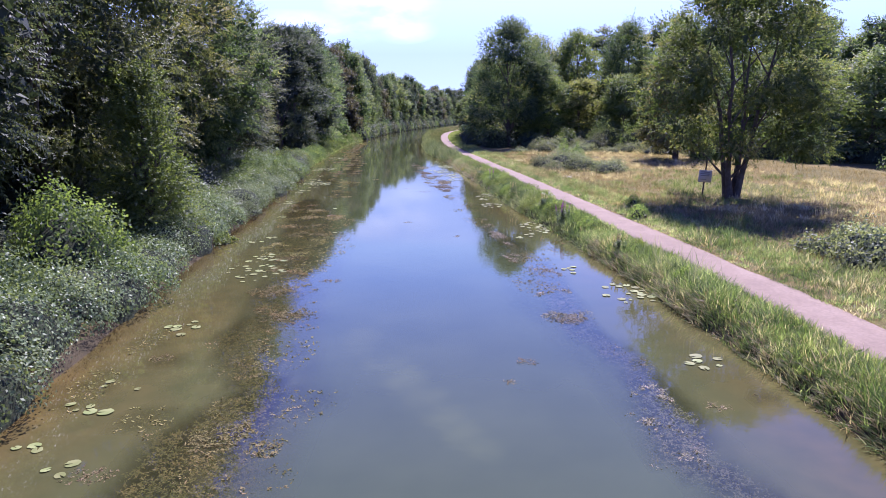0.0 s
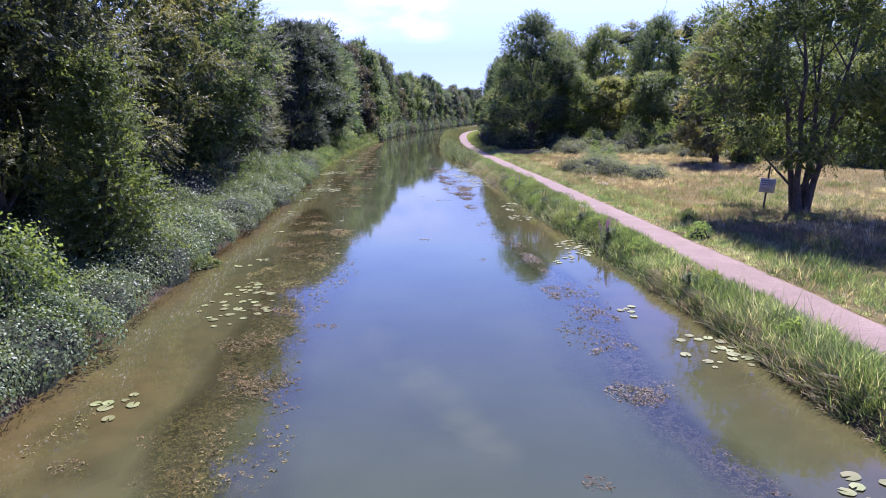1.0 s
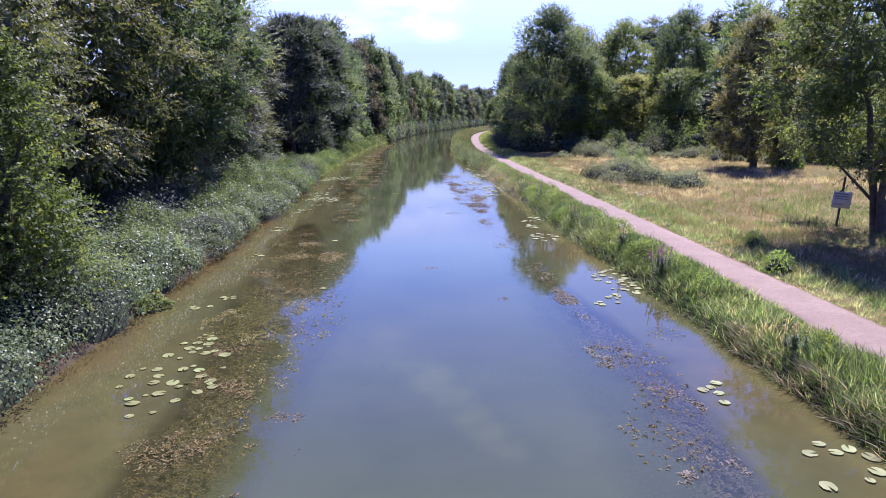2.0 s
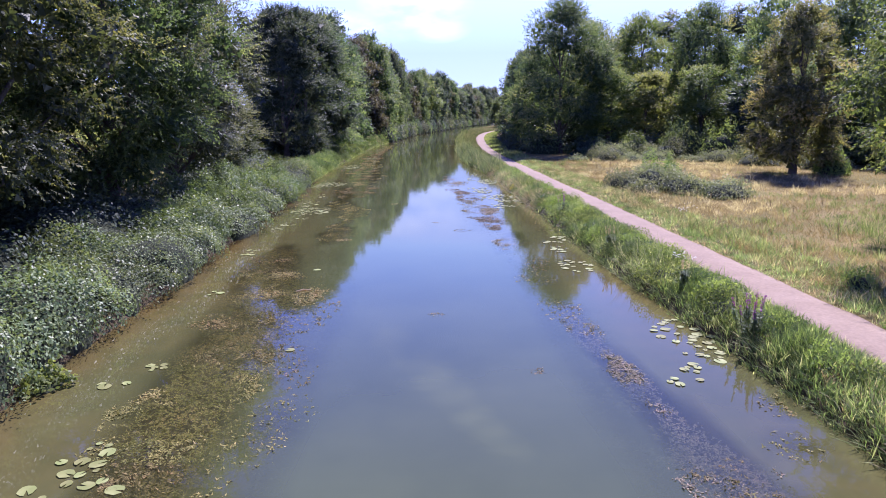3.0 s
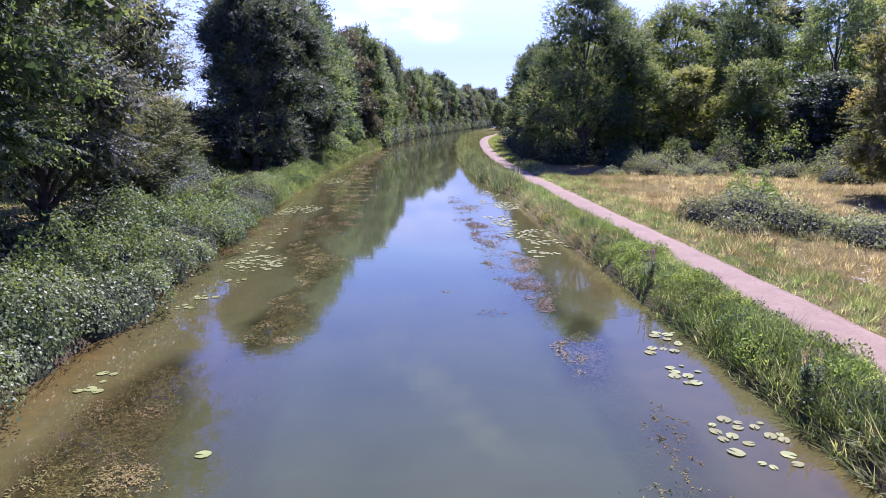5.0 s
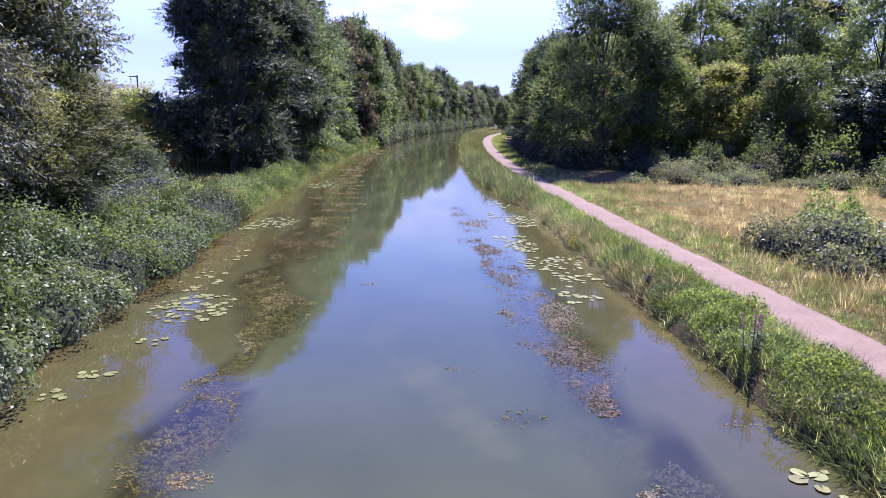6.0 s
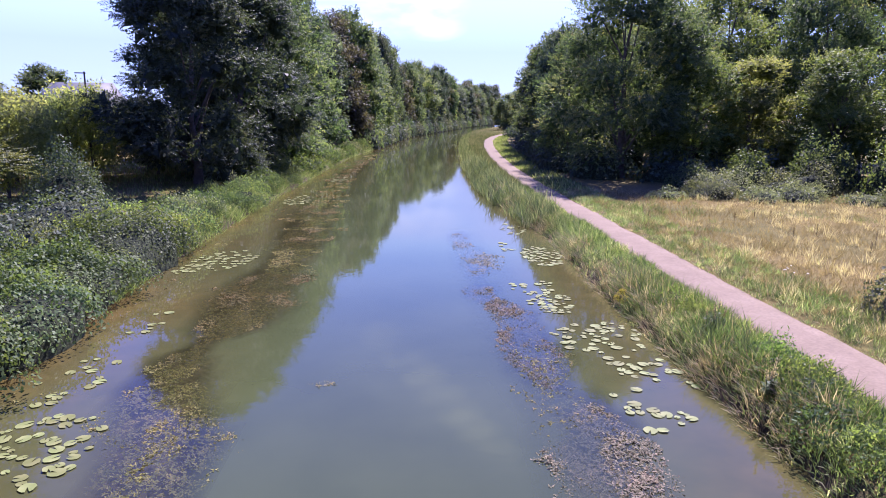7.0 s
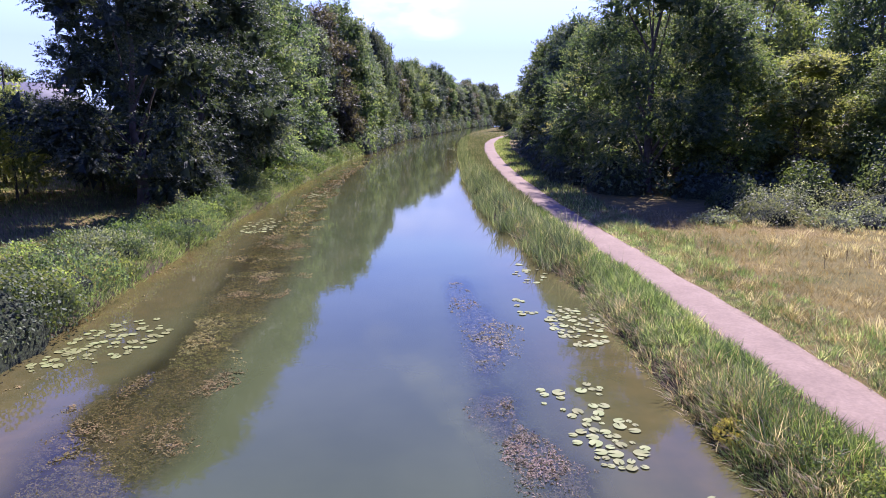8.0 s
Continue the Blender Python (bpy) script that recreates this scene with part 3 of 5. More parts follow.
def crown_mesh(name, seed, height, radius, base, mat, clumps, sprays, leaflets, size, taper=0.0, droop=0.35, fill=0.5, fat=0.22, lumpy=0.27, full=False, heart=0.46, inner_n=22, skirt=0.22):
    """Foliage of many small leaves, in sprays, gathered in clumps inside an uneven crown. Returns the mesh and the clumps' centres."""
    rng = np.random.default_rng(seed)
    d = sphere_dirs(rng, clumps)
    env = 1 + lumpy * wob(d, 2.2, seed + 50)
    rad = (fill + (1 - fill) * rng.random(clumps) ** 0.5) * env
    half = (height - base) / 2
    C = d * rad[:, None]
    if full:
        u = rng.uniform(-1, 1, clumps)
        wide = np.where(u < 0, 1 - skirt * np.abs(u) ** (0.88 / skirt), np.sqrt(np.maximum(1 - np.abs(u) ** 2.4, 0.02)))
        ring = unit(d[:, :2]) * (wide * rad)[:, None]
        C = np.concatenate([ring, u[:, None]], 1)
    h01 = (C[:, 2] + 1) / 2
    width = 1 - taper * np.clip(h01, 0, 1)
    inner = radius * (1 - 0.7 * fat)
    C = C * np.stack([inner * width, inner * width, np.full(clumps, half - 0.7 * fat * radius)], 1) + (0, 0, base + half)
    rc = radius * fat * rng.uniform(0.6, 1.45, clumps) * (1 - 0.5 * taper * np.clip(h01, 0, 1))
    share = rc ** 2
    idx = rng.choice(clumps, clumps * sprays, p=share / share.sum())
    sd = sphere_dirs(rng, len(idx))
    sd[:, 2] = np.where(sd[:, 2] < -0.35, -sd[:, 2], sd[:, 2])
    lump = 1 + 0.28 * wob(sd * 2.0 + C[idx] * 1.7, 2.6, seed + 60)
    P = C[idx] + sd * (1, 1, 0.8) * (rc[idx] * lump * (0.3 + 0.72 * rng.random(len(idx)) ** 0.3))[:, None]
    out = unit(C[idx] - (0, 0, base + half * 0.7))
    D = unit(sd + 0.5 * out + rng.normal(size=sd.shape) * 0.4 + (0, 0, -droop))
    leafy = np.arange(leaflets)
    L = size * rng.uniform(0.7, 1.3, len(idx))
    step = L[:, None] * 0.5 * leafy[None, :]
    base_p = P[:, None, :] + D[:, None, :] * step[:, :, None]
    side = unit(np.cross(D, rng.normal(size=D.shape)))
    sgn = np.where(leafy % 2 == 0, 1.0, -1.0)[None, :, None]
    LD = D[:, None, :] * 0.7 + side[:, None, :] * sgn * 0.9 + rng.normal(size=base_p.shape) * 0.25
    LD[:, :, 2] -= droop * 0.5
    N = sd[:, None, :] * 0.75 + rng.normal(size=base_p.shape) * 0.30 + (0, 0, 0.3)
    n = len(idx) * leaflets
    L = np.repeat(L, leaflets)
    V, F = splinters(base_p.reshape(n, 3), LD.reshape(n, 3), N.reshape(n, 3), L * 0.9, L * 0.6)
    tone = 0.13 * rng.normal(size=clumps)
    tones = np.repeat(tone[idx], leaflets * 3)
    # big inner leaves, given the darkest tone to paint the shade inside each clump
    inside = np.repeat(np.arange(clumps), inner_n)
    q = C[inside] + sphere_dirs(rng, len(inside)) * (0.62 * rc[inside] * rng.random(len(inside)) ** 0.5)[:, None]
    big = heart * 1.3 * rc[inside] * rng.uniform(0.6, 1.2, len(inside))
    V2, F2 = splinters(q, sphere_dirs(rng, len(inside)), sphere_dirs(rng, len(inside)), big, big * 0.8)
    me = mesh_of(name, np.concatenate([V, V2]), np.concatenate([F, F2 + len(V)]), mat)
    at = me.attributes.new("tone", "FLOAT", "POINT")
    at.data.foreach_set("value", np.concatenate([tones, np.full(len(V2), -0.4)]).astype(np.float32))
    return me, C


def trunk_mesh(name, seed, height, base, C, stems=1, thick=0.3, limbs=14):
    rng = np.random.default_rng(seed + 7)
    chunks = []
    tops = []
    for s in range(stems):
        a = 2 * math.pi * (s / stems + 0.1)
        spread = 0.0 if stems == 1 else 1.0
        pts, rad = [], []
        for k in range(7):
            f = k / 6
            z = -0.2 + f * height * 0.82
            lean = spread * (0.25 + 2.2 * f)
            pts.append((math.cos(a) * lean + rng.normal() * 0.12 * height * 0.06 * f * 4, math.sin(a) * lean + rng.normal() * 0.2 * f, z))
            rad.append(thick * (1.45 if k == 0 else 1) * (1 - 0.86 * f))
        chunks.append(tube(pts, rad, 8))
        tops.append(np.array(pts))
    order = rng.permutation(len(C))[:limbs]
    for i in order:
        st = tops[rng.integers(len(tops))]
        f = np.clip((C[i][2] - 0.18 * height) / height / 0.82, 0.18, 0.85) * rng.uniform(0.6, 0.95) * 6
        k = int(f)
        p0 = st[k] + (st[min(k + 1, 6)] - st[k]) * (f - k)
        mid = (p0 + C[i]) / 2 + (0, 0, 0.12 * np.linalg.norm(C[i] - p0)) + rng.normal(size=3) * 0.2
        r0 = thick * 0.42 * (1 - 0.1 * f)
        chunks.append(tube([p0, mid, C[i]], [r0, r0 * 0.6, r0 * 0.18], 5))
    V, F = join(chunks)
    return mesh_of(name, V, F, M_BARK, True)


def tree_kind(seed, height, radius, base, mat, clumps, sprays, leaflets, size, stems=1, thick=0.3, **more):
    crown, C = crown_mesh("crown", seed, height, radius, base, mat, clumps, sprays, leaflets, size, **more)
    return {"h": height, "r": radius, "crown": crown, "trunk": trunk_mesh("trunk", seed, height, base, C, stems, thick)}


TREE_SPIN = [0]


def plant(kind, x, y, h, r, label, name="tree", group="trees along the canal", spin=None, mat=None):
    TREE_SPIN[0] += 1
    a = (TREE_SPIN[0] * 137.5) % 360 if spin is None else spin
    m = Matrix.LocRotScale((x, y, float(ground_z(x, y)) - 0.05), Euler((0, 0, radians(a))), (r / kind["r"], r / kind["r"], h / kind["h"]))
    ob = thing(name, m, label, "tree", group)
    part("trunk", kind["trunk"], ob)
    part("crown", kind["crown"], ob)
    return ob


NEAR_Y = tree_kind(26, 15, 5.2, 1.5, M_OLIVE, 100, 98, 10, 0.112, fat=0.215, fill=0.6, lumpy=0.4, full=True, heart=0.17, inner_n=140, skirt=0.55)
NEAR_S = tree_kind(27, 15, 5.2, 1.5, M_SILVER, 96, 80, 9, 0.13, droop=0.6, fat=0.21, fill=0.6, lumpy=0.4, full=True, heart=0.17, inner_n=140, skirt=0.55)
NEAR_A = tree_kind(11, 15, 5.2, 1.5, M_GREEN, 100, 90, 10, 0.122, fat=0.215, fill=0.6, lumpy=0.4, full=True, heart=0.17, inner_n=140, skirt=0.55)
NEAR_C = tree_kind(25, 15, 5.2, 1.5, M_DARK, 100, 98, 11, 0.105, droop=0.5, fat=0.215, fill=0.6, lumpy=0.4, full=True, heart=0.17, inner_n=140, skirt=0.55)
SPARSE = tree_kind(13, 14, 5.0, 4.0, M_SILVER, 60, 70, 9, 0.14, fat=0.22, fill=0.4, heart=0.1)
MEADOW = tree_kind(14, 14.5, 7.6, 2.3, M_ASH, 150, 72, 9, 0.14, stems=4, thick=0.22, droop=0.5, taper=0.25, fat=0.155, fill=0.35, lumpy=0.36, heart=0.25, full=True)
MID_A = tree_kind(15, 18, 6.0, 0.2, M_DARK, 140, 84, 7, 0.175, fat=0.205, fill=0.5, lumpy=0.3, full=True)
MID_B = tree_kind(16, 18, 6.0, 0.2, M_GREEN, 105, 62, 7, 0.235, taper=0.25, fat=0.25, lumpy=0.26, full=True, heart=0.28)
MID_D = tree_kind(33, 18, 6.0, 0.2, M_GREEN, 125, 92, 7, 0.175, fat=0.225, fill=0.5, lumpy=0.26, full=True, heart=0.3)
WOOD_A = tree_kind(23, 17, 5.4, 0.2, M_WOOD_LEAF, 90, 50, 7, 0.25, taper=0.3, fat=0.25, lumpy=0.28, full=True, heart=0.28)
WOOD_B = tree_kind(24, 17, 5.4, 0.2, M_LIGHT, 90, 50, 7, 0.25, taper=0.35, fat=0.25, lumpy=0.3, full=True, heart=0.28)
MID_C = tree_kind(17, 15, 4.6, 0.3, M_ORCHARD, 80, 52, 7, 0.2, taper=0.3, fat=0.25, lumpy=0.3, full=True)
BROWN_TREE = tree_kind(29, 15, 4.6, 0.4, M_BROWN, 95, 60, 8, 0.17, taper=0.35, fat=0.23, lumpy=0.28, full=True)
FAR_A = tree_kind(18, 18, 6.0, 0.2, M_DARK, 90, 56, 4, 0.34, fat=0.26, lumpy=0.26, full=True)
FAR_B = tree_kind(19, 18, 6.0, 0.2, M_GREEN, 88, 56, 4, 0.34, taper=0.2, fat=0.26, lumpy=0.28, full=True)
FAR_C = tree_kind(22, 15, 5.0, 0.2, M_WOOD_LEAF, 80, 52, 4, 0.32, taper=0.25, fat=0.26, full=True)
FAR_D = tree_kind(31, 17, 5.4, 0.2, M_DULL, 80, 52, 4, 0.32, taper=0.3, fat=0.26, full=True)
ORCHARD_TREE = tree_kind(30, 6, 3.6, 0.3, M_ORCHARD, 50, 28, 6, 0.24, fat=0.26, fill=0.3, thick=0.12, heart=0.05)
POPLAR = tree_kind(20, 26, 4.2, 3.0, M_GREEN, 90, 40, 4, 0.36, taper=0.35, heart=0.3)
SAPLING = tree_kind(21, 9, 1.9, 0.2, M_YOUNG, 80, 34, 10, 0.14, taper=0.6, droop=0.1, fat=0.36, lumpy=0.15, heart=0.1, full=True)

NEAR_LABEL = "tall leafy ash tree with drooping sprays on the canal bank"
for x, y, h, r, kind in [(-18.0, 12, 18.5, 6.0, NEAR_C), (-18.0, 21, 19.5, 6.2, NEAR_C), (-18.0, 31, 19, 6.2, NEAR_Y), (-18.0, 41, 19, 6.4, NEAR_Y), (-17.8, 51, 18.5, 6.5, NEAR_A), (-17.8, 59, 15.5, 5.4, NEAR_S)]:
    plant(kind, x, y, h, r, NEAR_LABEL)
plant(SPARSE, -20.0, 68.5, 14.0, 4.6, "thin-crowned ash tree with open sprays beside the garden")
for x, y, h, r in [(-17.5, 2, 18, 6.5), (-18, -8, 18, 6.5), (-26, 6, 18, 7), (-26, 18, 18, 7), (-27, 30, 19, 7), (-27, 42, 18, 7), (-28, 53, 17, 6)]:
    plant(FAR_A, x, y, h, r, "dark tree standing behind the canal trees")
plant(NEAR_Y, -18.4, 67.0, 8.0, 4.2, "olive green bushy tree at the edge of the garden")
for x, y, h, r in [(-27.0, 73, 6.6, 3.4), (-28.5, 81, 6.2, 3.2), (-29.5, 91, 6.4, 3.4), (-34, 99, 7.0, 4.2), (-31, 105, 6.8, 3.8), (-40, 105, 7.2, 4.4), (-37, 112, 7.0, 4.4), (-46, 113, 7.4, 5), (-53, 120, 7.8, 5), (-38, 90, 6.8, 4.2), (-46, 97, 7.2, 4.6), (-29, 80, 6.2, 3.6), (-36, 74, 7.0, 4.4), (-56, 104, 7.6, 5), (-44, 122, 7.0, 4.8), (-33, 85, 6.2, 3.4), (-30, 113, 6.4, 3.8), (-27, 108, 5.6, 3.2)]:
    plant(ORCHARD_TREE, x, y, h, r, "small yellowish green orchard tree in the rough garden", "garden_tree", "garden trees")
for x, y, h, r in [(-54.5, 126, 9.4, 3.6), (-61, 150, 12.0, 5), (-70, 142, 11.5, 6), (-70, 112, 9, 6.0), (-78, 122, 9.5, 6.5)]:
    plant(FAR_B, x, y, h, r, "green tree beyond the garden", "garden_tree", "garden trees")
plant(SAPLING, -12.2, 28.3, 8.0, 1.9, "young bright green tree growing out of the brambles", "young_tree")
plant(MEADOW, 20.6, 41.0, 14.2, 7.2, "broad three-stemmed ash tree standing alone in the meadow", group="meadow trees")

ROW = "tall dark green tree in the row along the far bank"
for x, y, h, r, kind in [(-20.8, 101, 18.6, 6.4, MID_A), (-20.5, 111, 19.7, 6.8, MID_A), (-20.0, 122, 19.9, 7.0, MID_B), (-27, 124, 20, 7, FAR_A), (-28, 137, 20.5, 7, FAR_B)]:
    plant(kind, x, y, h, r, ROW)
row = np.random.default_rng(5)
for i, y in enumerate(np.arange(133, 430, 9.5)):
    kind = (FAR_A, FAR_B, FAR_A, FAR_D, FAR_B, FAR_A, FAR_C)[i % 7]
    back = 5.8 if y < 160 else 4.6
    plant(kind, float(left_edge(y)) - back - row.uniform(0, 1.6), y, np.interp(y, [130, 190, 255, 310, 420], [22, 21.5, 22, 19, 19]) * row.uniform(0.82, 1.1), row.uniform(5.0, 7.4), ROW)
for i, y in enumerate(np.arange(146, 300, 15.0)):
    plant((FAR_B, FAR_A)[i % 2], float(left_edge(y)) - 14, y, np.interp(y, [130, 300], [20.5, 17]), 7.5, ROW)
for x, y, h, r, kind in [(15.6, 111, 20.2, 7.0, MID_D), (12.6, 122, 14, 3.8, MID_B), (14.6, 134, 17, 5.2, FAR_A), (15.2, 147, 17.5, 5.4, FAR_B), (16.6, 160, 18, 5.8, FAR_A), (18.2, 175, 18, 6, FAR_B), (20.6, 190, 18, 6.4, FAR_A), (23, 206, 18, 7, FAR_B), (27.5, 224, 18, 7, FAR_A), (33, 240, 18, 7, FAR_B), (40, 258, 19, 8, FAR_A), (48, 276, 19, 8, FAR_B), (27, 196, 17, 6.5, FAR_B), (31, 212, 17, 7, FAR_A), (20.5, 276, 12, 5, FAR_C), (26, 290, 13, 6, FAR_A), (34, 302, 14, 6, FAR_B), (27, 310, 14, 6, FAR_C), (40, 318, 15, 7, FAR_A), (37, 336, 15, 7, FAR_B), (52, 330, 15, 7, FAR_C)]:
    plant(kind, x, y, h, r, "tall broad tree at the edge of the grove by the towpath", group="grove trees")
for x, y, h, r, kind in [(22.5, 112, 12.0, 4.8, WOOD_B), (27.5, 111, 11.0, 4.8, MID_C), (34.5, 109, 12.0, 5.0, WOOD_B), (39, 102, 10.0, 4.6, FAR_A), (42, 95, 11.5, 5.0, WOOD_A), (44.5, 87, 11.5, 5.2, MID_B), (47, 79, 12, 5.4, WOOD_B), (50, 70, 12.5, 6.0, WOOD_A), (53, 61, 14, 6.4, FAR_C), (55, 50, 15, 6.8, FAR_B), (57, 39, 16, 6.8, FAR_C),
                         (23, 125, 20, 6, WOOD_A), (30.5, 124, 21, 6, WOOD_B), (38, 119, 21.5, 6, MID_B), (44.5, 111, 22, 6, WOOD_A), (50, 101, 21, 6, WOOD_B), (53, 91, 19.5, 6, FAR_C), (56, 80, 16.5, 6, FAR_B), (60, 68, 17, 7, FAR_B), (65, 52, 19, 7, FAR_C), (18.5, 134, 17, 5.2, FAR_B), (25, 142, 18, 6, FAR_C)]:
    plant(kind, x, y, h, r, "woodland tree at the back of the meadow", group="woodland trees")
plant(BROWN_TREE, 31.0, 77.0, 14.8, 4.5, "brownish olive tree on the far side of the meadow", group="woodland trees")
for x, y, h in [(34, 144, 23.5), (39, 139, 24.5), (44, 141, 25), (49, 136, 25), (54, 137, 25), (59, 128, 25.5), (64, 122, 25), (69, 114, 25), (74, 104, 20.5), (78, 92, 18.5), (80, 78, 18)]:
    plant(POPLAR, x, y, h, 5.2, "tall poplar rising behind the wood", "poplar_tree", "poplars behind the wood")
plant(ORCHARD_TREE, -29.8, 99.4, 7.7, 3.5, "feathery olive green tree at the back of the garden", "garden_tree", "garden trees")

# ---- brambles, bushes and herbs ----


def dome_leaves(rng, n, a, b, h, seed, rough):
    """Points and normals on an uneven dome."""
    d = sphere_dirs(rng, n)
    d[:, 2] = np.abs(d[:, 2])
    P = d * (a, b, h)
    k = 1 + rough * wob(P, 1.25, seed, 4)
    N = unit(d / (a, b, h))
    return P * k[:, None], N


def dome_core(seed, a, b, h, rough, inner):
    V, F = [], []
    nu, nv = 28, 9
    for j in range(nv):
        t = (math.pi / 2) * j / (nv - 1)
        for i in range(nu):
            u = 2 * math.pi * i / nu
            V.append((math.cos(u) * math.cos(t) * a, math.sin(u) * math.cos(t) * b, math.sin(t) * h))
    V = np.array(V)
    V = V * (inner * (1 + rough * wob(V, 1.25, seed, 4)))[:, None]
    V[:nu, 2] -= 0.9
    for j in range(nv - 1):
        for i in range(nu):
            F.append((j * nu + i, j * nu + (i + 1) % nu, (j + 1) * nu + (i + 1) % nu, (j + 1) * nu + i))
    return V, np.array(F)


def thicket(name, label, category, x, y, a, b, h, n, size, mat, seed, rough=0.16, group="", sink=0.25, upright=0.15, long=0.62, lobes=0, inner=0.8):
    """A heap of leaves on a dome or on several lobes, over an added hull coloured like leaves in shade."""
    rng = np.random.default_rng(seed)
    z = float(ground_z(x, y)) - sink
    ob = thing(name, pose(x, y, z), label, category, group)
    domes = [(0.0, 0.0, a, b, h)] if not lobes else [(0.0, 0.0, a * 0.88, b * 0.92, h * 0.78)]
    for i in range(lobes):
        w, r = 2 * math.pi * (i + rng.random() * 0.8) / lobes * 1.618, math.sqrt(rng.uniform(0.05, 0.62))
        k = rng.uniform(0.26, 0.44)
        m = k * min(a, b) * 1.25
        domes.append((math.cos(w) * r * a, math.sin(w) * r * b, max(m, k * a), max(m, k * b * 0.7), h * (1.05 - 0.6 * r * r) * rng.uniform(0.75, 1.12)))
    area = np.array([math.sqrt(da * db) * (math.sqrt(da * db) + dh) for _, _, da, db, dh in domes])
    Ps, Ns = [], []
    for i, (cx, cy, da, db, dh) in enumerate(domes):
        P, N = dome_leaves(rng, int(n * 1.15 * area[i] / area.sum()), da, db, dh, seed + i, rough)
        P = P * rng.uniform(0.82, 1.13, (len(P), 1))
        shoot = wob(P, 5.0, seed + 9) > 0.95
        P[shoot] *= rng.uniform(1.0, 1.16, (shoot.sum(), 1))
        skirt = P[:, 2] < 0.32 * dh
        P[skirt] *= (rng.uniform(0.88, 1.03, (skirt.sum(), 1)) * (1, 1, 0) + (0, 0, 1))
        P = P + (cx, cy, 0)
        keep = np.ones(len(P), bool)
        for q, (ox, oy, oa, ob2, oh) in enumerate(domes):
            if q != i:
                keep &= ((P - (ox, oy, 0)) / (oa, ob2, oh) / 0.8) ** 2 @ np.ones(3) > 1
        Ps.append(P[keep])
        Ns.append(N[keep])
    P, N = np.concatenate(Ps), np.concatenate(Ns)
    P, N = P[P[:, 2] + z > 0.1], N[P[:, 2] + z > 0.1]
    D = unit(np.cross(N, rng.normal(size=N.shape))) + N * 0.3 + (0, 0, upright)
    L = size * rng.uniform(0.7, 1.35, len(P))
    V, F = blades(P, D, N + rng.normal(size=N.shape) * 0.34, L, L * long, 0.05)
    part("thicket_core", mesh_of("thicket_core", *dome_core(seed, *domes[0][2:], rough, inner), M_CORE_SHADE, True), ob)
    part("foliage", mesh_of("foliage", V, F, mat), ob)
    return ob


BR = "dense glossy bramble thicket overhanging the water's edge"
rng = np.random.default_rng(77)
k = 0
M_LEAFY = leaf_material("leaf_bank", [(0.15, (0.036, 0.065, 0.018)), (0.5, (0.077, 0.117, 0.032)), (0.8, (0.135, 0.171, 0.050)), (0.97, (0.216, 0.207, 0.072))], shine=0.4)
for y in np.arange(1.4, 77, 4.6):
    k += 1
    x = float(left_edge(y))
    h = 1.55 + 0.42 * math.sin(k * 1.9)
    x += 0.3 * math.sin(k * 2.7) + 0.25 + 0.4 * math.exp(-((y - 57) / 9) ** 2)
    green = y > 58
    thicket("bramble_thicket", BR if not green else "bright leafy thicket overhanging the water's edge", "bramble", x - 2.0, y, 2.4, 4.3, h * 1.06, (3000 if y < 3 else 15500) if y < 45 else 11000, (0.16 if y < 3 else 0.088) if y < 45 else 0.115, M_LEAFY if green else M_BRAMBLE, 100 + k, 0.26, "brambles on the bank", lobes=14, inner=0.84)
    # M_DARK instead of M_BRAMBLE puts the shade under the trees into the colour
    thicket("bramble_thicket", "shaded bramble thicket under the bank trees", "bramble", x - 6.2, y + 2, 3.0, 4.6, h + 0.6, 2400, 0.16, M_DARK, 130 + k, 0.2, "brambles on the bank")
for x, y, a, h in [(-12.3, 47.4, 1.3, 1.4), (-12.6, 49.6, 1.3, 1.5), (-12.8, 52.0, 1.2, 1.4), (-13.2, 57.5, 1.3, 1.3)]:
    k += 1
    thicket("bramble_bush", "bramble bush hanging over the water's edge", "bramble", x, y, a, a * 1.3, h, 2400, 0.11, M_BRAMBLE, 260 + k, 0.3, "brambles on the bank", lobes=4)
spots = np.random.default_rng(78)
for y in np.arange(7.5, 78, 1.9):
    k += 1
    x = float(left_edge(y)) - spots.uniform(0.9, 4.6)
    green = (y > 45 and spots.random() < 0.5) or y > 62 or spots.random() < 0.12
    a = spots.uniform(0.9, 1.6)
    thicket("bramble_bush", "leafy bright green growth among the brambles" if green else "arching bramble bush rising from the thicket", "bramble", x, y, a, a * spots.uniform(1.0, 1.5), spots.uniform(1.6, 2.5) * (0.75 if y > 62 else 1.25 if y > 47 else 1.0), int(2500 * a), 0.115, M_LEAFY if green else M_BRAMBLE, 160 + k, 0.3, "brambles on the bank", lobes=4, inner=0.6)
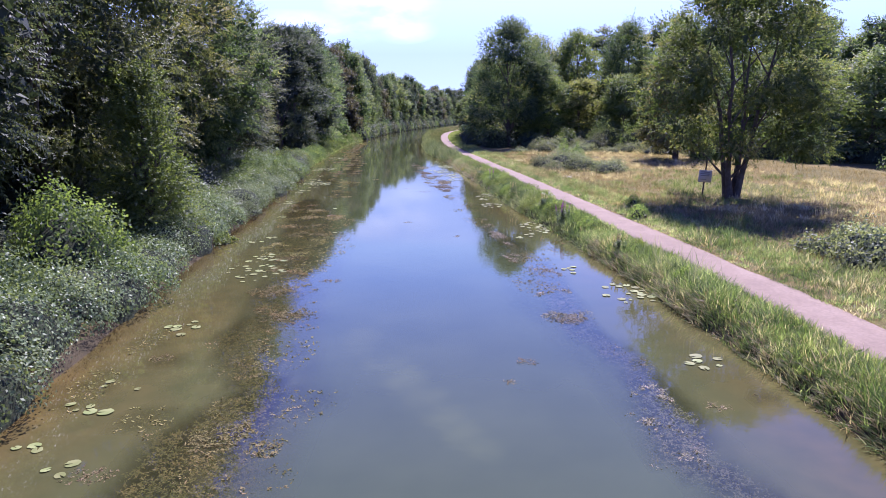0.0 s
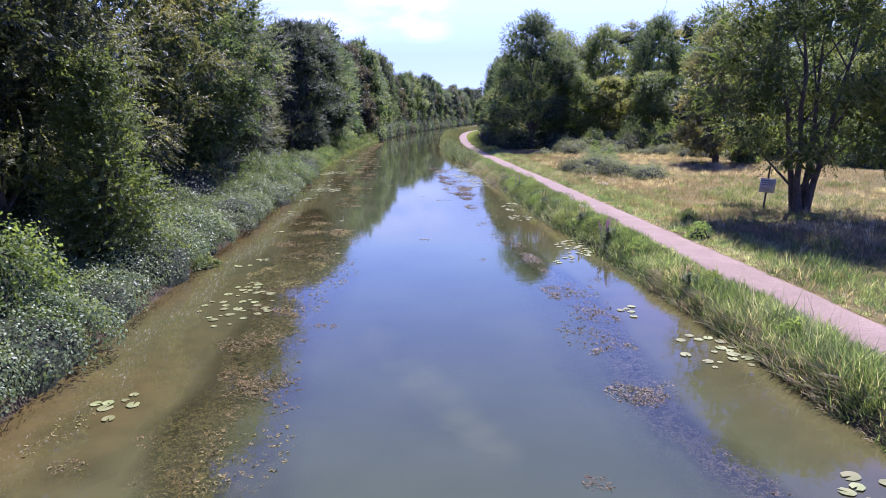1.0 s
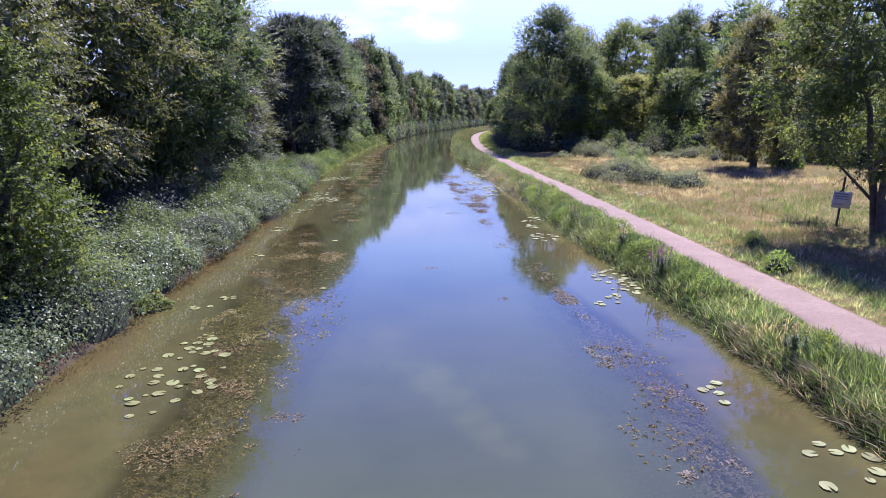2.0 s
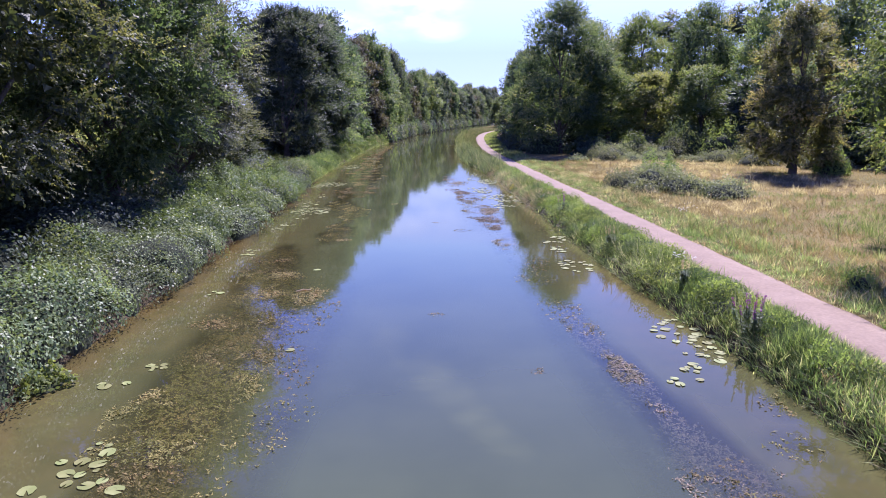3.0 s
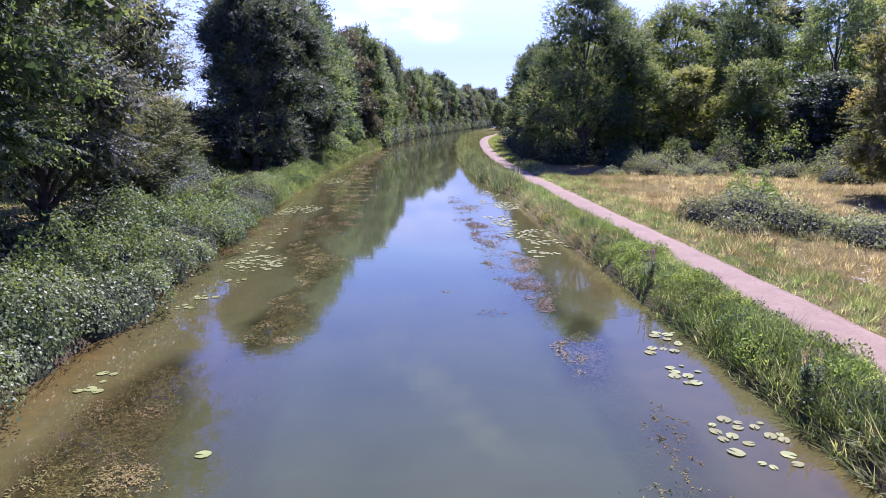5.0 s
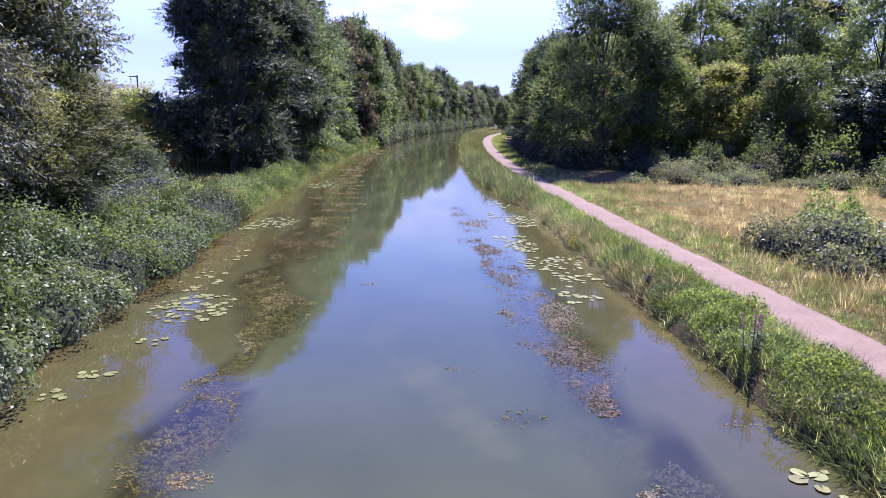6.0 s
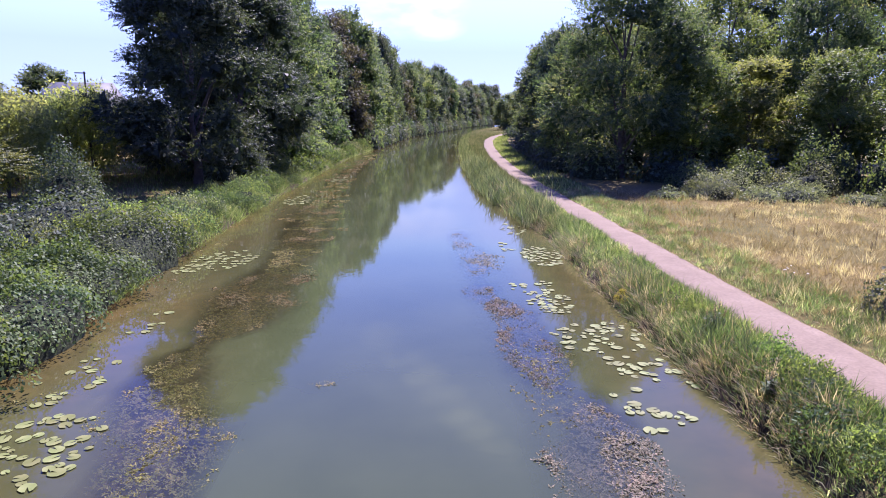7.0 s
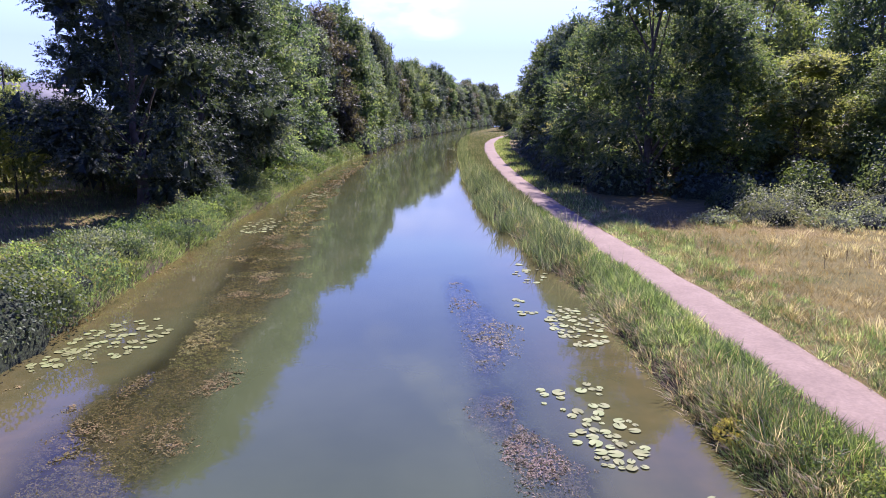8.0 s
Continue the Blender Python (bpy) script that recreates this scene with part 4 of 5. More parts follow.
for x, y, a, b, h, mat in [(-12.4, 21.5, 2.0, 2.2, 3.7, M_YOUNG), (-9.9, 31.5, 0.7, 1.0, 0.9, M_HERB), (-14.8, 61, 2.2, 3.0, 2.5, M_BRAMBLE), (-15.4, 70, 2.0, 2.6, 1.5, M_LEAFY), (-21.3, 83.3, 2.1, 2.2, 4.1, M_DARK), (-16.8, 54, 2.0, 2.6, 2.6, M_DARK), (-15.0, 66.5, 1.5, 1.8, 1.8, M_LEAFY), (-14.9, 71.0, 1.4, 1.6, 1.5, M_LEAFY), (-15.4, 76.0, 1.3, 1.6, 1.4, M_HERB), (16.4, 68.8, 2.2, 1.8, 2.4, M_YOUNG)]:
    k += 1
    thicket("shrub", "leafy green shrub growing among the brambles", "shrub", x, y, a, b, h, int(3600 * (a + b) / 2), 0.13, mat, 200 + k, 0.18, "bank shrubs", lobes=7)
for x, y, a, b, h, n in [(15.2, 66.3, 2.2, 2.4, 2.3, 5500), (16.6, 63.6, 2.0, 2.2, 1.8, 4600), (13.6, 63.8, 1.4, 1.8, 1.3, 3000), (13.2, 67.2, 1.5, 1.9, 1.8, 3600), (18.2, 61.0, 1.9, 1.9, 1.4, 4000), (19.2, 63.6, 1.5, 1.6, 1.2, 2600), (17.4, 22.8, 1.8, 1.9, 1.9, 4800), (16.0, 21.6, 1.1, 1.2, 1.2, 1900), (16.2, 24.2, 0.9, 1.2, 0.9, 1500), (15.0, 95.8, 1.6, 1.4, 0.9, 2200), (18.4, 96, 2.2, 1.8, 1.8, 4200), (21.5, 94.8, 1.6, 1.6, 1.1, 2600), (24.4, 95.4, 2.2, 1.8, 1.6, 4200), (28, 93.6, 1.8, 1.6, 1.0, 2800), (30.5, 92.6, 2.2, 1.8, 1.9, 4000), (33, 88, 3, 3, 2.2, 5000), (26, 98.5, 3.4, 2.6, 2.6, 5000), (20, 99, 3.2, 2.6, 2.2, 5000), (36.5, 82, 3, 3, 1.8, 4000)]:
    k += 1
    thicket("bramble_bush", "greyish green bramble bush at the edge of the meadow", "bramble", x, y, a, b, h, int(n * 0.9), 0.13, M_HEAP, 300 + k, 0.34, "meadow brambles", upright=0.35, lobes=8)
for y in np.arange(75, 166, 2.6):
    k += 1
    h = 1.0 + 0.5 * math.sin(k * 2.3)
    mat = (M_LEAFY, M_GREEN, M_HERB, M_HEAP, M_LEAFY)[k % 5]
    thicket("bank_herbs", "rank nettles and flowering herbs on the low bank", "herbs", float(left_edge(y)) - 1.6 - 0.6 * math.sin(k * 1.3), y, 1.7, 2.0, h + 0.25, 3000 if y < 112 else 900, 0.12 if y < 112 else 0.24, mat, 400 + k, 0.25, "herbs on the bank", upright=0.7, long=0.5, lobes=8, inner=0.5)
mixed = np.random.default_rng(79)
for y in np.arange(64, 118, 1.2):
    k += 1
    a, q = mixed.uniform(0.6, 1.2), mixed.integers(6)
    label = ("nettles standing in the rank bank growth", "pale bramble sprawling over the low bank", "dark leafy dock among the bank herbs")[q % 3]
    thicket("bank_herbs", label, "herbs", float(left_edge(y)) - mixed.uniform(0.7, 4.2), y, a, a * 1.2, mixed.uniform(1.1, 2.1) * (0.8 if y > 84 else 1.0), int(1500 * a), 0.11 if y < 95 else 0.16, (M_LEAFY, M_BRAMBLE, M_GREEN, M_HERB, M_HEAP, M_LEAFY)[q], 2400 + k, 0.3, "herbs on the bank", upright=0.6, long=0.5, lobes=5, inner=0.6)
for x, y, a, h in [(-17.5, 78, 1.6, 1.2), (-18.5, 83, 1.8, 1.3), (-17.6, 87.5, 1.6, 1.0), (-20.5, 79.5, 1.8, 1.5), (-17.8, 92, 1.5, 0.9)]:
    k += 1
    thicket("bank_herbs", "tall green nettles behind the low bank", "herbs", x, y, a, a * 1.3, h, 2600, 0.13, M_LEAFY if k % 2 else M_HERB, 400 + k, 0.25, "herbs on the bank", upright=0.7, long=0.5, lobes=8, inner=0.5)

for x, y, a, b, h, mat in [(23.5, 101.5, 2.2, 2.0, 3.2, M_LEAFY), (28.5, 100.5, 2.6, 2.2, 4.2, M_GREEN), (32.5, 97.5, 2.4, 2.2, 4.6, M_LIGHT), (36.0, 92.5, 2.6, 2.6, 4.4, M_GREEN), (38.5, 86.5, 2.6, 2.6, 3.8, M_LEAFY), (41.5, 77.0, 2.8, 2.8, 3.6, M_GREEN), (43.0, 69.0, 2.8, 3.0, 3.4, M_LEAFY), (34.0, 76.0, 1.4, 1.4, 2.2, M_LIGHT), (47.0, 58.0, 3.0, 3.4, 3.2, M_GREEN), (49.0, 46.0, 3.0, 3.4, 3.0, M_LEAFY), (30.5, 103.5, 2.4, 2.2, 5.0, M_LEAFY), (18.5, 101.0, 1.8, 1.8, 2.2, M_GREEN)]:
    k += 1
    thicket("shrub", "sunlit leafy shrub at the edge of the wood", "shrub", x, y, a, b, h, 2600, 0.22, mat, 450 + k, 0.3, "woodland shrubs", lobes=8)

# undergrowth that closes the foot of the woods
for y in np.arange(167, 400, 8.0):
    k += 1
    thicket("undergrowth_bush", "leafy undergrowth hanging over the far water's edge", "bush", float(left_edge(y)) - 1.2, y, 2.6, 5.5, 4.2 + 0.8 * math.sin(k * 1.7), 1000, 0.48, (M_GREEN, M_DARK, M_SILVER)[k % 3], 600 + k, 0.2, "undergrowth", lobes=4)
for x, y, a, b, h in [(-19, 112, 3, 4, 2.6), (-20, 124, 3, 5, 2.4), (-19.5, 137, 3, 6, 2.6), (-19, 152, 3, 7, 2.6), (24, 215, 4, 9, 3), (32, 236, 5, 9, 3), (22, 272, 4, 6, 3), (30, 286, 5, 6, 3),
                      (13.2, 111, 3.2, 4.0, 4.2), (20, 108.5, 4, 3, 3.2), (26, 108, 4, 3, 3.4), (32, 105, 4, 3, 3.6), (37, 98, 4, 4, 3.4), (18.3, 224, 2.6, 5, 4), (16.2, 212, 2.2, 4, 3), (-20.5, 105, 3.0, 3, 3.6), (-24, 12, 3, 4.5, 6), (-24, 20, 3, 4.5, 7), (-24, 28, 3, 4.5, 6.5), (-24.5, 36, 3, 4.5, 7), (-24.5, 44, 3, 4.5, 6.5), (-25, 52, 3, 4.5, 6), (-22.5, 50, 2.5, 4, 4.5), (-22.5, 57, 2.5, 4, 4.5), (-26, 60, 3, 4, 3), (-32, 26, 4, 8, 5), (-33, 44, 4, 8, 5), (44, 90, 4, 6, 5), (24, 116, 5, 4, 6), (47, 78, 4, 6, 5), (32, 118, 6, 4, 6), (10.5, 118, 2.2, 4, 2.6), (15, 117, 4, 4, 6), (18, 122, 4, 4, 7), (11.5, 124, 3, 4, 5), (11.2, 130, 2.2, 5, 2.8), (12, 143, 2.6, 6, 3), (13, 158, 3, 7, 3), (15, 175, 3, 7, 3), (18.5, 193, 3, 8, 3), (50, 68, 4, 6, 4), (53, 56, 4, 6, 4), (56, 44, 4, 6, 4)]:
    k += 1
    thicket("undergrowth_bush", "dark leafy undergrowth at the foot of the trees", "bush", x, y, a, b, h, 1200, 0.34, M_DARK, 500 + k, 0.2, "undergrowth", lobes=4)

# ---- grass, reeds and herbs ----


def scatter(rng, y0, y1, n, x_of, thin=0.0):
    """n points along the stretch, denser near its start when thin is above 0; x from x_of(y, u) with u in 0..1."""
    u = rng.random(n)
    y = y0 + (y1 - y0) * (u if thin == 0 else (np.exp(thin * u) - 1) / (np.exp(thin) - 1))
    x = x_of(y, rng.random(n))
    return np.stack([x, y, ground_z(x, y)], 1)


def grass_mesh(name, P, rng, height, width, mat, lean=0.35, wind=(-0.1, -0.05), far=False, per=7, loose=0.07, fine=False):
    """Tussocks: from each point, blades that rise, spread and droop; fine ones radiate from the tussock's middle."""
    a, tone, grow = rng.random(len(P)) * 6.28, np.zeros(len(P)), np.ones(len(P))
    r = lean * rng.random(len(P)) ** 0.7
    if not far:
        m = max(1, len(P) // per)
        P = np.repeat(P[:m], per, 0)
        off = rng.normal(size=(len(P), 2)) * loose
        a = np.arctan2(off[:, 1], off[:, 0]) + rng.normal(size=len(P)) * 0.6 if fine else a[:len(P)]
        r = lean * (0.25 + 0.5 * np.linalg.norm(off, axis=1) / loose) * rng.random(len(P)) ** 0.5 if fine else r[:len(P)]
        tone = np.repeat(0.16 * rng.normal(size=m), per)
        grow = np.repeat(rng.uniform(0.55, 1.35, m), per)
        P = P + np.concatenate([off, np.zeros((len(P), 1))], 1)
        P[:, 2] = np.maximum(ground_z(P[:, 0], P[:, 1]), -0.05)
    n = len(P)
    h = height * rng.uniform(0.5, 1.3, n) * grow * np.clip(1 + 0.4 * wob(P[:, :2], 1.3, 31, 3), 0.3, 2.0)
    off_path = P[:, 0] - path_mid(P[:, 1])
    h = h * np.where(off_path > 0, np.clip((off_path - PATH_HALF + 0.25) / 0.8, 0.5, 1), np.clip((-off_path - PATH_HALF + 0.5) / 0.8, 0.6, 1))
    keep = np.abs(P[:, 0] - path_mid(P[:, 1])) > PATH_HALF - 0.06
    P, h, a, r, tone = P[keep], h[keep], a[keep], r[keep], tone[keep]
    n = len(P)
    D = np.stack([np.cos(a) * r + wind[0], np.sin(a) * r + wind[1], np.ones(n)], 1)
    W = np.broadcast_to(width, n) * rng.uniform(0.7, 1.4, n)
    if fine:
        N = np.stack([rng.normal(size=n) * 0.3, rng.normal(size=n) * 0.3 - 0.2, np.ones(n)], 1)
        V, F = blades(P - (0, 0, 0.03), D, N, h, W, 0.16)
    elif far:
        N = np.stack([np.cos(a + 0.6), np.sin(a + 0.6), np.full(n, 0.5)], 1)
        V, F = splinters(P - (0, 0, 0.03), D, N, h, W)
    else:
        N = np.stack([rng.normal(size=n) * 0.35, rng.normal(size=n) * 0.35 - 0.5, np.ones(n)], 1)
        V, F = blades(P - (0, 0, 0.03), D, N, h, W, 0.2)
    me = mesh_of(name, V, F, mat)
    at = me.attributes.new("tone", "FLOAT", "POINT")
    at.data.foreach_set("value", np.repeat(tone, len(V) // n).astype(np.float32))
    return me


def stuff(name, mesh, label, category):
    return tagged(new(name, mesh), label, category, kind="stuff")


M_LUSH = leaf_material("grass_lush", [(0.15, (0.050, 0.085, 0.022)), (0.45, (0.104, 0.157, 0.039)), (0.8, (0.179, 0.228, 0.074)), (0.97, (0.278, 0.288, 0.129))], shine=0.5)
rng = np.random.default_rng(900)
to_path = lambda y, u: right_edge(y) + 0.12 + u * (path_mid(y) - PATH_HALF - right_edge(y) - 0.05)
at_lip = lambda y, u: right_edge(y) - 0.12 + u * 0.65
P = scatter(rng, 4, 100, 140000, to_path, 0.35)
P = P[(P[:, 1] < 33) | (P[:, 1] > 65) | (rng.random(len(P)) < 0.7)]
tuft = wob(P[:, :2], 0.7, 65, 3)
stuff("bank_grass", grass_mesh("bank_grass", P[tuft < 0.25], rng, 0.40, 0.016, M_GRASS, 1.4, fine=True, per=30, loose=0.11), "green grass on the bank beside the water", "grass")
stuff("bank_grass", grass_mesh("bank_grass", P[tuft >= 0.25], rng, 0.43, 0.016, M_LUSH, 1.3, fine=True, per=30, loose=0.11), "lush bright green grass on the bank", "grass")
P = scatter(rng, 4, 100, 22000, to_path, 0.9)
P = P[(P[:, 1] < 31) | (P[:, 1] > 63)]
stuff("bank_grass", grass_mesh("bank_grass", P[wob(P[:, :2], 0.5, 66, 2) > -0.3], rng, 0.38, 0.014, M_STRAW, 1.2, fine=True, per=14, loose=0.13), "pale seeding stems among the bank grass", "grass")
P = scatter(rng, 100, 300, 26000, to_path, 0.8)
stuff("bank_grass", grass_mesh("bank_grass", P, rng, 0.5, 0.045, M_REED, 1.2, far=True), "long green grass on the far bank", "grass")
P = scatter(rng, 2, 100, 16000, at_lip, 0.8)
stuff("bank_grass", grass_mesh("bank_grass", P, rng, 0.36, 0.024, M_GRASS, 1.1, wind=(-0.8, -0.1)), "green grass hanging over the water's edge", "grass")
P = scatter(rng, 4, 100, 11000, at_lip, 0.6)
P = P[(P[:, 1] < 28) | (P[:, 1] > 60)]
stuff("dry_grass", grass_mesh("dry_grass", P, rng, 0.42, 0.02, M_STRAW, 1.1, wind=(-0.75, -0.1)), "dead straw hanging over the water's edge", "grass")
P = scatter(rng, 60, 104, 16000, lambda y, u: right_edge(y) - 0.05 + 1.5 * u)
stuff("dry_grass", grass_mesh("dry_grass", P[wob(P[:, :2], 0.7, 67, 3) > -0.1], rng, 0.5, 0.016, M_STRAW, 1.3, wind=(-0.4, -0.1), fine=True, per=34, loose=0.14), "bleached straw tussocks on the bank", "grass")
tall = scatter(rng, 14, 100, 5200, lambda y, u: right_edge(y) + 0.35 + u * 0.8)
keep = wob(tall[:, :2], 0.5, 61) > 0.15
stuff("sedge", grass_mesh("sedge", tall[keep], rng, 0.8, 0.015, M_REED, 0.6), "tall dark green sedge on the bank", "sedge")
verge = lambda y, u: path_mid(y) + PATH_HALF - 0.05 + 3.0 * u ** 1.1
P = scatter(rng, 4, 100, 80000, verge, 0.15)
green = wob(P[:, :2], 0.5, 74, 3) > -0.1
stuff("verge_grass", grass_mesh("verge_grass", P[~green], rng, 0.33, 0.014, M_MEADOW, 1.5, fine=True, per=34, loose=0.12), "green grass along the towpath", "grass")
stuff("verge_grass", grass_mesh("verge_grass", P[green], rng, 0.33, 0.014, M_GRASS, 1.5, fine=True, per=34, loose=0.12), "soft green grass along the towpath", "grass")
P = scatter(rng, 4, 100, 14000, verge, 0.7)
stuff("verge_grass", grass_mesh("verge_grass", P, rng, 0.36, 0.016, M_STRAW, 1.5, fine=True, per=22, loose=0.12), "pale seeding grass along the towpath", "grass")
P = scatter(rng, 100, 270, 11000, verge, 0.8)
stuff("verge_grass", grass_mesh("verge_grass", P, rng, 0.4, 0.07, M_GRASS, 0.7, far=True), "grass along the far towpath", "grass")
field = lambda y, u: path_mid(y) + 2.0 + (34 - 0.06 * y) * u ** 1.7
P = scatter(rng, 6, 100, 120000, field, 0.6)
sort = wob(P[:, :2], 0.22, 71, 3) * 0.9 + 0.5 * wob(P[:, :2], 1.1, 72) + 1.5 * np.exp(-((P[:, 0] - 15) ** 2 / 110 + (P[:, 1] - 30) ** 2 / 260)) - 0.6
stuff("meadow_grass", grass_mesh("meadow_grass", P[sort <= 0], rng, 0.36, 0.024, M_DRY, 1.3, far=True), "tall dry golden meadow grass", "grass")
stuff("meadow_grass", grass_mesh("meadow_grass", P[sort > 0], rng, 0.30, 0.026, M_MEADOW, 1.3, far=True), "green patches of meadow grass", "grass")
P = scatter(rng, 8, 95, 60000, lambda y, u: path_mid(y) + 1.8 + 22 * u, 0.8)
sort = wob(P[:, :2], 0.3, 73, 3) - 1.3 * np.exp(-((P[:, 0] - 14) ** 2 / 90 + (P[:, 1] - 28) ** 2 / 260))
stuff("meadow_grass", grass_mesh("meadow_grass", P[sort > -0.3], rng, 0.44, 0.013, M_STRAW, 0.9, fine=True, per=30, loose=0.14), "pale seeding tussocks in the meadow", "grass")
stuff("meadow_grass", grass_mesh("meadow_grass", P[sort <= -0.3], rng, 0.42, 0.018, M_MEADOW, 1.1, fine=True, per=30, loose=0.15), "green tussocks in the meadow", "grass")
P = scatter(rng, 86, 128, 9500, lambda y, u: right_edge(y) - 0.7 + 2.2 * u)
P = P[wob(P[:, :2], 0.8, 63, 3) > -0.35]
P[:, 2] = np.maximum(P[:, 2], -0.05)
stuff("reed_bed", grass_mesh("reed_bed", P, rng, 1.0, 0.03, M_REED, 0.7), "bed of green reeds standing in the shallows", "reeds")
P = scatter(rng, 128, 215, 6000, lambda y, u: right_edge(y) - 0.3 + 1.6 * u)
P[:, 2] = np.maximum(P[:, 2], -0.05)
stuff("reed_bed", grass_mesh("reed_bed", P, rng, 0.9, 0.09, M_REED, 0.3, far=True), "reeds along the far water's edge", "reeds")
back = lambda y, u: left_edge(y) - 0.1 - 9 * u ** 1.5
P = scatter(rng, 74, 130, 16000, back, 0.5)
stuff("bank_grass", grass_mesh("bank_grass", P, rng, 0.30, 0.03, M_MEADOW, 1.1, far=True), "rough green grass on the far bank", "grass")
P = scatter(rng, 130, 170, 9000, lambda y, u: left_edge(y) - 0.1 - 4 * u, 0.5)
stuff("bank_grass", grass_mesh("bank_grass", P, rng, 0.65, 0.09, M_MEADOW, 0.6, far=True), "rough green grass on the distant bank", "grass")
P = scatter(rng, 70, 168, 12000, lambda y, u: left_edge(y) + 0.12 - 1.1 * u, 0.9)
stuff("bank_grass", grass_mesh("bank_grass", P, rng, 0.40, 0.03, M_MEADOW, 0.9, wind=(0.35, -0.1), far=True), "grass drooping over the far water's edge", "grass")
P = scatter(rng, 70, 120, 14000, lambda y, u: left_edge(y) - 8 - 22 * u)
stuff("garden_grass", grass_mesh("garden_grass", P, rng, 0.3, 0.06, M_GRASS, 0.6, far=True), "unmown garden grass behind the bank", "grass")

P = scatter(rng, 4, 80, 9000, lambda y, u: left_edge(y) + 0.4 - 0.8 * u)
P[:, 2] = np.maximum(P[:, 2], -0.02)
stuff("bank_litter", grass_mesh("bank_litter", P, rng, 0.22, 0.016, M_LITTER, 1.2, wind=(0.5, -0.2), far=True), "brown dead stems and litter at the foot of the brambles", "litter")
for y in np.arange(17, 73, 1.1):
    k += 1
    wide = float(path_mid(y)) - PATH_HALF - float(right_edge(y))
    lush = 33 < y < 64
    x = float(right_edge(y)) + wide * (0.54 + 0.12 * math.sin(k * 1.7))
    a = (0.41 if lush else 0.24) * wide * (1 + 0.2 * math.sin(k * 2.9))
    thicket("bank_herbs", "bright yellow-green leafy herbs on the bank below the towpath", "herbs", x, y, a, a * 1.35, (0.80 if lush else 0.55) + 0.16 * math.sin(k * 1.3), 3000 if lush else 1300, 0.078, (M_HERB, M_YOUNG, M_HERB, M_LEAFY, M_LEAFY)[k % 5], 700 + k, 0.25, "herbs on the bank", upright=0.5, long=0.5, lobes=6, inner=0.6)
for x, y, a, b, h in [(5.1, 70.6, 0.35, 0.45, 0.5), (11.9, 33.5, 0.5, 0.6, 0.8), (12.9, 37.5, 0.5, 0.6, 0.9)]:
    k += 1
    thicket("bank_herbs", "small leafy weed clump in the grass", "herbs", x, y, a, b, h, 700, 0.10, M_YELLOW if y > 60 else M_HERB, 700 + k, 0.2, "herbs in the grass", upright=0.6, long=0.5)

# ---- flowering plants and stalks ----


def loosestrife(x, y, h, seed, label, flower):
    rng = np.random.default_rng(seed)
    z = float(ground_z(x, y))
    ob = thing("loosestrife_plant", pose(x, y, z - 0.05), label, "wild flower", "wild flowers on the bank")
    for s in range(5):
        a, r = rng.random() * 6.28, rng.random() * 0.25
        foot = np.array([math.cos(a) * r, math.sin(a) * r, 0.0])
        top = foot * 1.8 + (0, 0, h * rng.uniform(0.75, 1.05))
        part("stalk", mesh_of("stalk", *tube([foot, (foot + top) / 2 + rng.normal(size=3) * 0.02, top], [0.012, 0.009, 0.004], 5), M_REED), ob)
        f = rng.uniform(0.25, 0.62, 90)
        p = foot + (top - foot) * f[:, None]
        d = np.concatenate([rng.normal(size=(90, 2)), np.full((90, 1), 0.3)], 1)
        tagged(part("leaf_whorl", mesh_of("leaf_whorl", *blades(p, d, np.tile((0, 0, 1.0), (90, 1)) + rng.normal(size=(90, 3)) * 0.2, 0.12, 0.03), M_LEAFY), ob), kind="stuff")
        f = rng.uniform(0.7, 1.0, 45)
        p = foot + (top - foot) * f[:, None]
        d = np.concatenate([rng.normal(size=(45, 2)), np.full((45, 1), 0.4)], 1)
        tagged(part("flower_spike", mesh_of("flower_spike", *blades(p, d, rng.normal(size=(45, 3)), 0.045, 0.026), flower), ob), kind="stuff")


for x, y, h, s in [(7.75, 33.6, 1.25, 1), (7.9, 34.3, 1.0, 2), (6.3, 54.8, 1.3, 3)]:
    loosestrife(x, y, h, s, "purple loosestrife in flower on the bank", M_PURPLE)
for x, y, h, s in [(8.4, 25.5, 1.0, 6), (7.7, 38.5, 1.0, 7), (6.9, 45.0, 1.1, 8), (5.9, 62.0, 0.9, 9), (6.2, 66.0, 0.9, 10)]:
    loosestrife(x, y, h, s, "brown seeding dock stalks on the bank", M_STRAW)
rng = np.random.default_rng(41)
for i in range(26):
    y = rng.uniform(22, 88)
    x = float(path_mid(y)) + rng.uniform(2.6, 12)
    ob = thing("dock_plant", pose(x, y, float(ground_z(x, y)) - 0.03, 0, 0, rng.uniform(0, 360)), "dried brown dock stalk standing in the meadow", "wild plant", "dock plants in the meadow")
    h = rng.uniform(0.45, 0.75)
    part("stalk", mesh_of("stalk", *tube([(0, 0, 0), (0.02, 0.01, h / 2), (0.05, 0, h)], [0.012, 0.009, 0.004], 5), M_WOOD), ob)
    p = np.stack([rng.normal(size=60) * 0.018, rng.normal(size=60) * 0.018, rng.uniform(0.5, 1.0, 60) * h], 1)
    part("seed_head", mesh_of("seed_head", *blades(p, rng.normal(size=(60, 3)) + (0, 0, 0.5), rng.normal(size=(60, 3)), 0.05, 0.03), M_RUST), ob)


